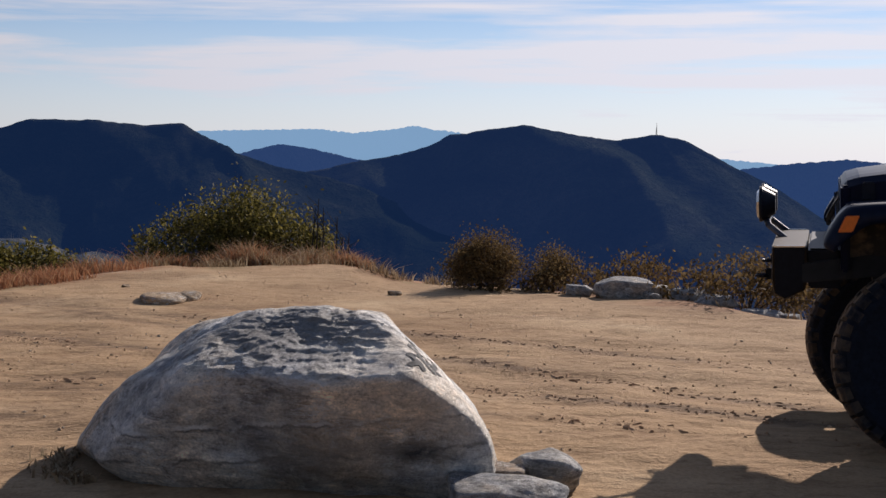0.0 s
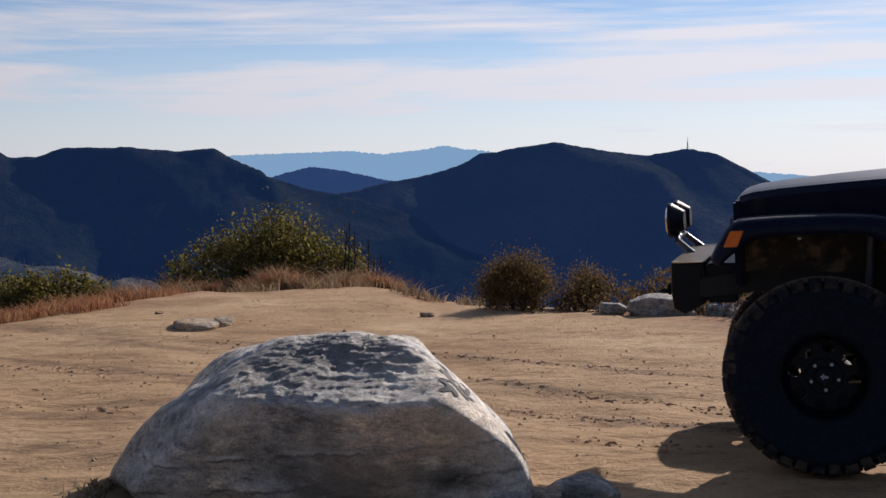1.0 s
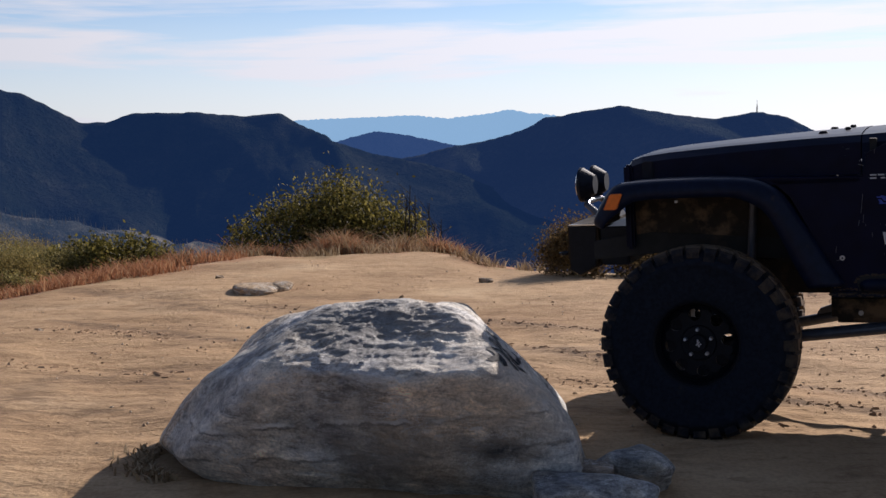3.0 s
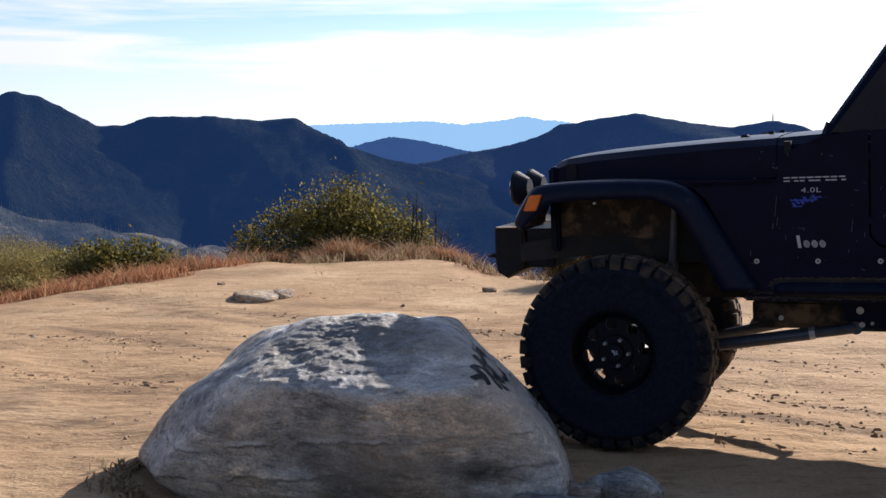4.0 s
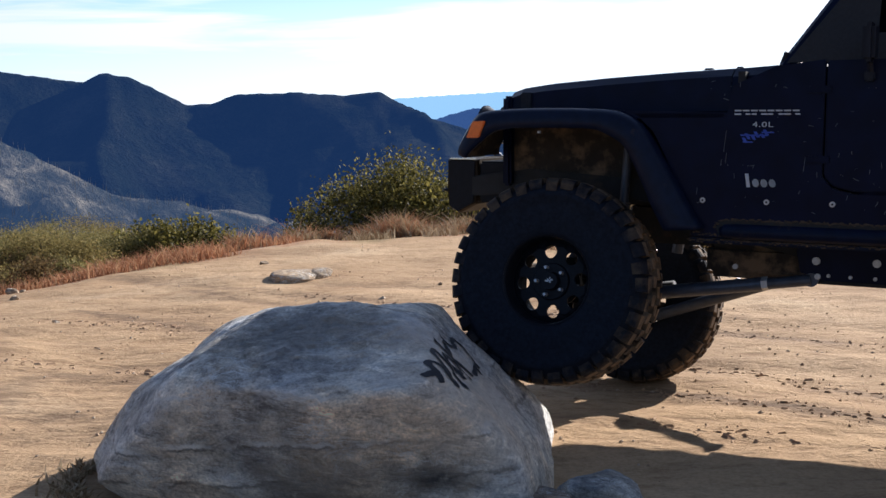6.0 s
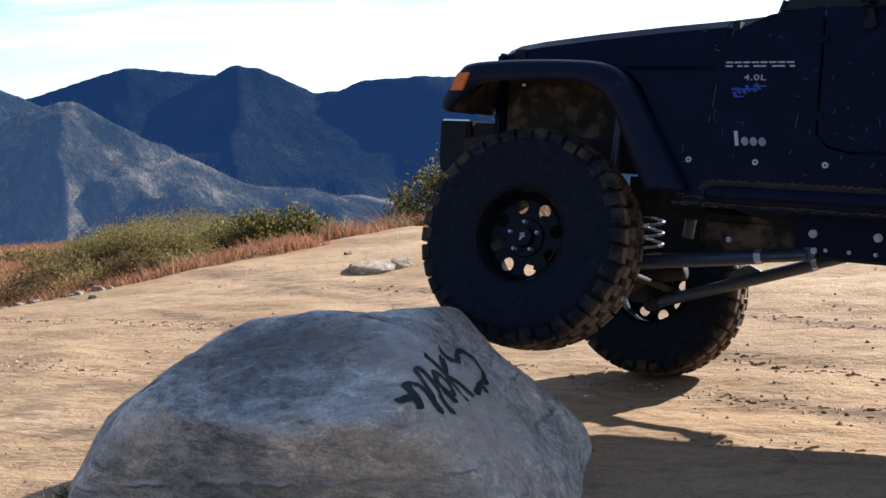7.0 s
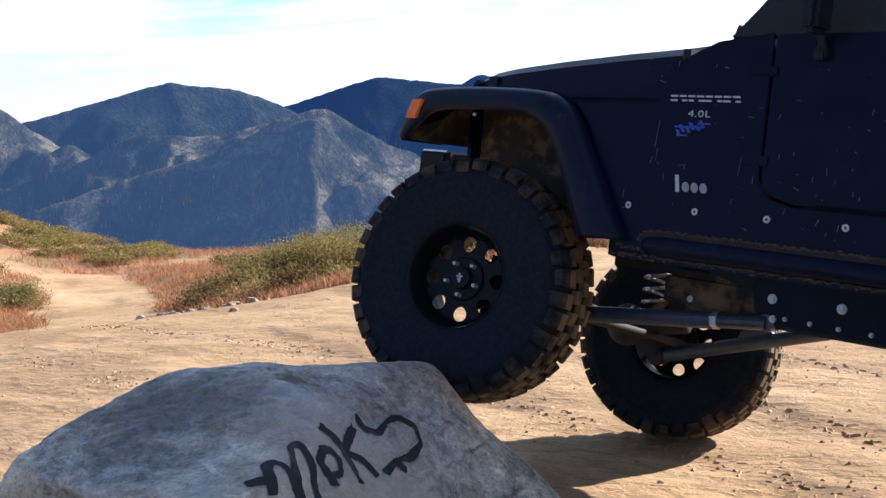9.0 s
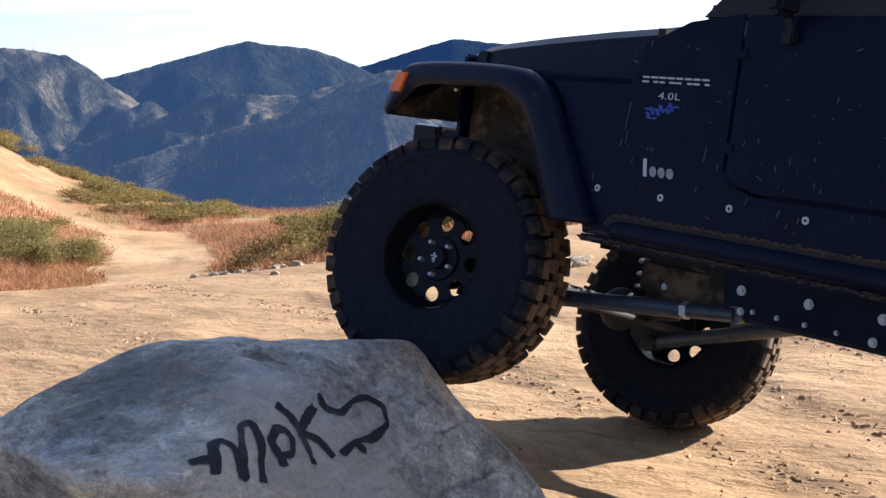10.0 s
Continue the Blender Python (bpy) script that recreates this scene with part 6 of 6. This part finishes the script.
def build_bank_scrub():
    rng = random.Random(5)
    first = bush("scrub", "low scrub on the bank above the road", 0, 0, [(0, 0, 0.5, 0.17), (0.55, 0.2, 0.35, 0.12), (-0.5, -0.1, 0.4, 0.13)], 0.032, 2300, BANK, 121, None, 0, "scrub on the bank")
    k = 0
    while k < 110:
        az, r = radians(rng.uniform(-60, -38)), rng.uniform(25, 47)
        x, y = r * math.sin(az), r * math.cos(az)
        if road_distance(np.array(x), np.array(y)) < 2.2:
            continue
        m = pose(x, y, float(ground_z(x, y)) - 0.04, 0, 0, rng.uniform(0, 360))
        if k == 0:
            first.matrix_basis = m
        else:
            copy_thing(first, m)
        k += 1


build_bank_scrub()


def grass(name, label, mat, n, where, tall, seed):
    """Blades of dead grass, one mesh. where: draws x, y."""
    rng = np.random.RandomState(seed)
    x, y = where(rng, n)
    n = len(x)
    z = ground_z(x, y)
    h = tall * rng.uniform(0.3, 1.0, n) * (0.75 + 0.35 * waves(x * 1.4, y * 1.4, seed + 7, 3))
    h = np.maximum(h, 0.04)
    a = rng.uniform(0, 6.283, n)
    w = 0.005 + 0.005 * rng.rand(n)
    bend = rng.normal(size=(n, 2)) * 0.75 * h[:, None]
    b0 = np.stack([x - w * np.cos(a), y - w * np.sin(a), z - 0.01], 1)
    b1 = np.stack([x + w * np.cos(a), y + w * np.sin(a), z - 0.01], 1)
    m0 = np.stack([x + bend[:, 0] * 0.35 - w * 0.7 * np.cos(a), y + bend[:, 1] * 0.35 - w * 0.7 * np.sin(a), z + h * 0.6], 1)
    m1 = np.stack([x + bend[:, 0] * 0.35 + w * 0.7 * np.cos(a), y + bend[:, 1] * 0.35 + w * 0.7 * np.sin(a), z + h * 0.6], 1)
    tip = np.stack([x + bend[:, 0], y + bend[:, 1], z + h], 1)
    verts = np.stack([b0, b1, m1, m0, tip], 1).reshape(-1, 3)
    i = np.arange(n) * 5
    faces = [tuple(q) for q in np.stack([i, i + 1, i + 2, i + 3], 1)] + [tuple(q) for q in np.stack([i + 3, i + 2, i + 4], 1)]
    tagged(link_mesh(name, verts, faces, mat), label, "grass", kind="stuff")


def in_strip(rng, n):
    x, y = rng.uniform(-24, -4.4, n * 4), rng.uniform(10.3, 32, n * 4)
    line = west_edge(y)
    near = np.exp(-np.maximum(0, line - x) / 5.0) + 0.3
    keep = (litter(x, y) > 0.5) & (rng.rand(n * 4) < near) & (waves(x * 0.5, y * 0.5, 41, 3) > -0.45)
    return x[keep][:n], y[keep][:n]


def on_rim(rng, n):
    az = np.radians(rng.uniform(-22, 22, n * 2))
    e = np.interp(np.degrees(az), EDGE_AZ, EDGE_R)
    r = e + np.abs(rng.normal(size=n * 2)) * 1.1 - 0.1
    x, y = r * np.sin(az), r * np.cos(az)
    keep = (waves(x * 1.1, y * 1.1, 43, 3) > -0.1) & ((np.degrees(az) < 0.5) | (rng.rand(n * 2) < 0.05))
    return x[keep][:n], y[keep][:n]


def round_bush(rng, n):
    x, y = rng.uniform(-5.9, -1.2, n * 2), 17.9 + np.abs(rng.normal(size=n * 2)) * 0.8
    keep = waves(x * 1.3, y * 1.3, 47, 3) > -0.25
    return x[keep][:n], y[keep][:n]


def by_road(rng, n):
    x, y = rng.uniform(-17, -8.5, n * 3), rng.uniform(10.2, 17, n * 3)
    keep = (litter(x, y) > 0.5) & (y < 12.6 + 0.9 * (-x - 9.5)) & (waves(x * 0.7, y * 0.7, 45, 3) > -0.3)
    return x[keep][:n], y[keep][:n]


def by_boulder(rng, n):
    a = rng.uniform(3.0, 3.75, n)
    r = 1.02 + np.abs(rng.normal(size=n)) * 0.07
    return -0.55 + r * np.cos(a) * 1.12, 5.2 + r * np.sin(a) * 0.62


grass("rust_grass", "dense rust-red dead grass along the edge", RUST, 70000, in_strip, 0.25, 131)
grass("straw_grass", "dry straw-coloured grass on the rim", STRAW, 5200, on_rim, 0.26, 132)
grass("rust_grass", "dull rust-brown grass at the foot of the bush", RUST, 5200, round_bush, 0.42, 135)
grass("straw_grass", "pale straw tufts at the foot of the bush", STRAW, 1800, round_bush, 0.46, 136)
grass("rust_grass", "rust-red dead grass beside the road", RUST, 6500, by_road, 0.20, 133)
grass("dry_weeds", "dry weeds at the boulder's foot", STRAW, 240, by_boulder, 0.07, 134)


def build_snags():
    """Burnt stems behind the bush, each a thing of its own."""
    rng = random.Random(9)
    for i in range(6):
        x, y = -2.3 + 0.13 * i + rng.uniform(-0.05, 0.05), 19.6 + rng.uniform(-0.2, 0.25)
        z = float(ground_z(x, y))
        h = rng.uniform(0.95, 1.25) if i < 4 else rng.uniform(0.6, 0.9)
        bm = bmesh.new()
        top = Vector((rng.uniform(-0.12, 0.12), 0, h))
        rod(bm, (0, 0, -0.1), top, 0.018, 6, 0.006)
        for k in range(5):
            f = rng.uniform(0.4, 0.95)
            p = top * f
            rod(bm, p, p + Vector((rng.uniform(-0.22, 0.22), rng.uniform(-0.1, 0.1), rng.uniform(0.08, 0.3))), 0.008, 5, 0.003)
        ob = part("burnt_stem", bm, CHAR)
        ob.location = (x, y, z)
        tagged(ob, "thin burnt black stem with bare twigs", "dead shrub", "burnt stems behind the bush")


build_snags()


def dead_wood(name, label, hill, count, tall, seed, mat):
    """Standing dead trunks on a far hillside."""
    rng = np.random.RandomState(seed)
    co = np.empty(len(hill.data.vertices) * 3)
    hill.data.vertices.foreach_get("co", co)
    co = co.reshape(-1, 3)
    r = np.hypot(co[:, 0], co[:, 1])
    near = np.where((r < np.percentile(r, 80)) & (co[:, 2] > np.percentile(co[:, 2], 30)))[0]
    p = co[rng.choice(near, count)] + rng.normal(size=(count, 3)) * np.array([3, 3, 0])
    h = tall * rng.uniform(0.4, 1.2, count)
    w = h * 0.03 + 0.09
    lean = rng.normal(size=(count, 2)) * 0.05 * h[:, None]
    verts = np.stack([p + np.stack([w, 0 * w, 0 * w - 1], 1), p + np.stack([-0.5 * w, 0.8 * w, 0 * w - 1], 1), p + np.stack([-0.5 * w, -0.8 * w, 0 * w - 1], 1), p + np.stack([lean[:, 0], lean[:, 1], h], 1)], 1).reshape(-1, 3)
    i = np.arange(count) * 4
    faces = np.concatenate([np.stack([i, i + 1, i + 3], 1), np.stack([i + 1, i + 2, i + 3], 1), np.stack([i + 2, i, i + 3], 1)])
    tagged(link_mesh(name, verts, faces, mat), label, "dead trees", kind="stuff")


dead_wood("dead_trees", "grey standing dead trees on the burnt hill", NEAR_HILL, 3600, 3.4, 141, GREYWOOD)
dead_wood("dead_trees", "grey standing dead trees on the spur", SPUR, 2200, 5, 142, GREYWOOD)
dead_wood("dead_trees", "grey standing dead trees on the west slope", WEST_SLOPE, 1600, 7, 143, GREYWOOD)


def build_mast():
    """Lattice mast on the ridge."""
    az = radians(10.54)
    x, y = 2500 * math.sin(az), 2500 * math.cos(az)
    bm = bmesh.new()
    for dx, dy in ((-2, 0), (2, 0), (0, 2.5)):
        rod(bm, (dx, dy, -6), (0, 0, 20), 0.5, 4, 0.35)
    rod(bm, (0, 0, 8), (0, 0, 26), 0.35, 4)
    for z in (2, 8, 14):
        k = 1 - (z + 6) / 26
        rod(bm, (-2 * k, 0, z), (2 * k, 0, z), 0.3, 4)
    ob = part("radio_mast", bm, BLACK_METAL)
    ob.location = (x, y, 2500 * math.tan(radians(1.53)))
    tagged(ob, "thin radio mast on the mountain ridge", "mast")


build_mast()


motions()
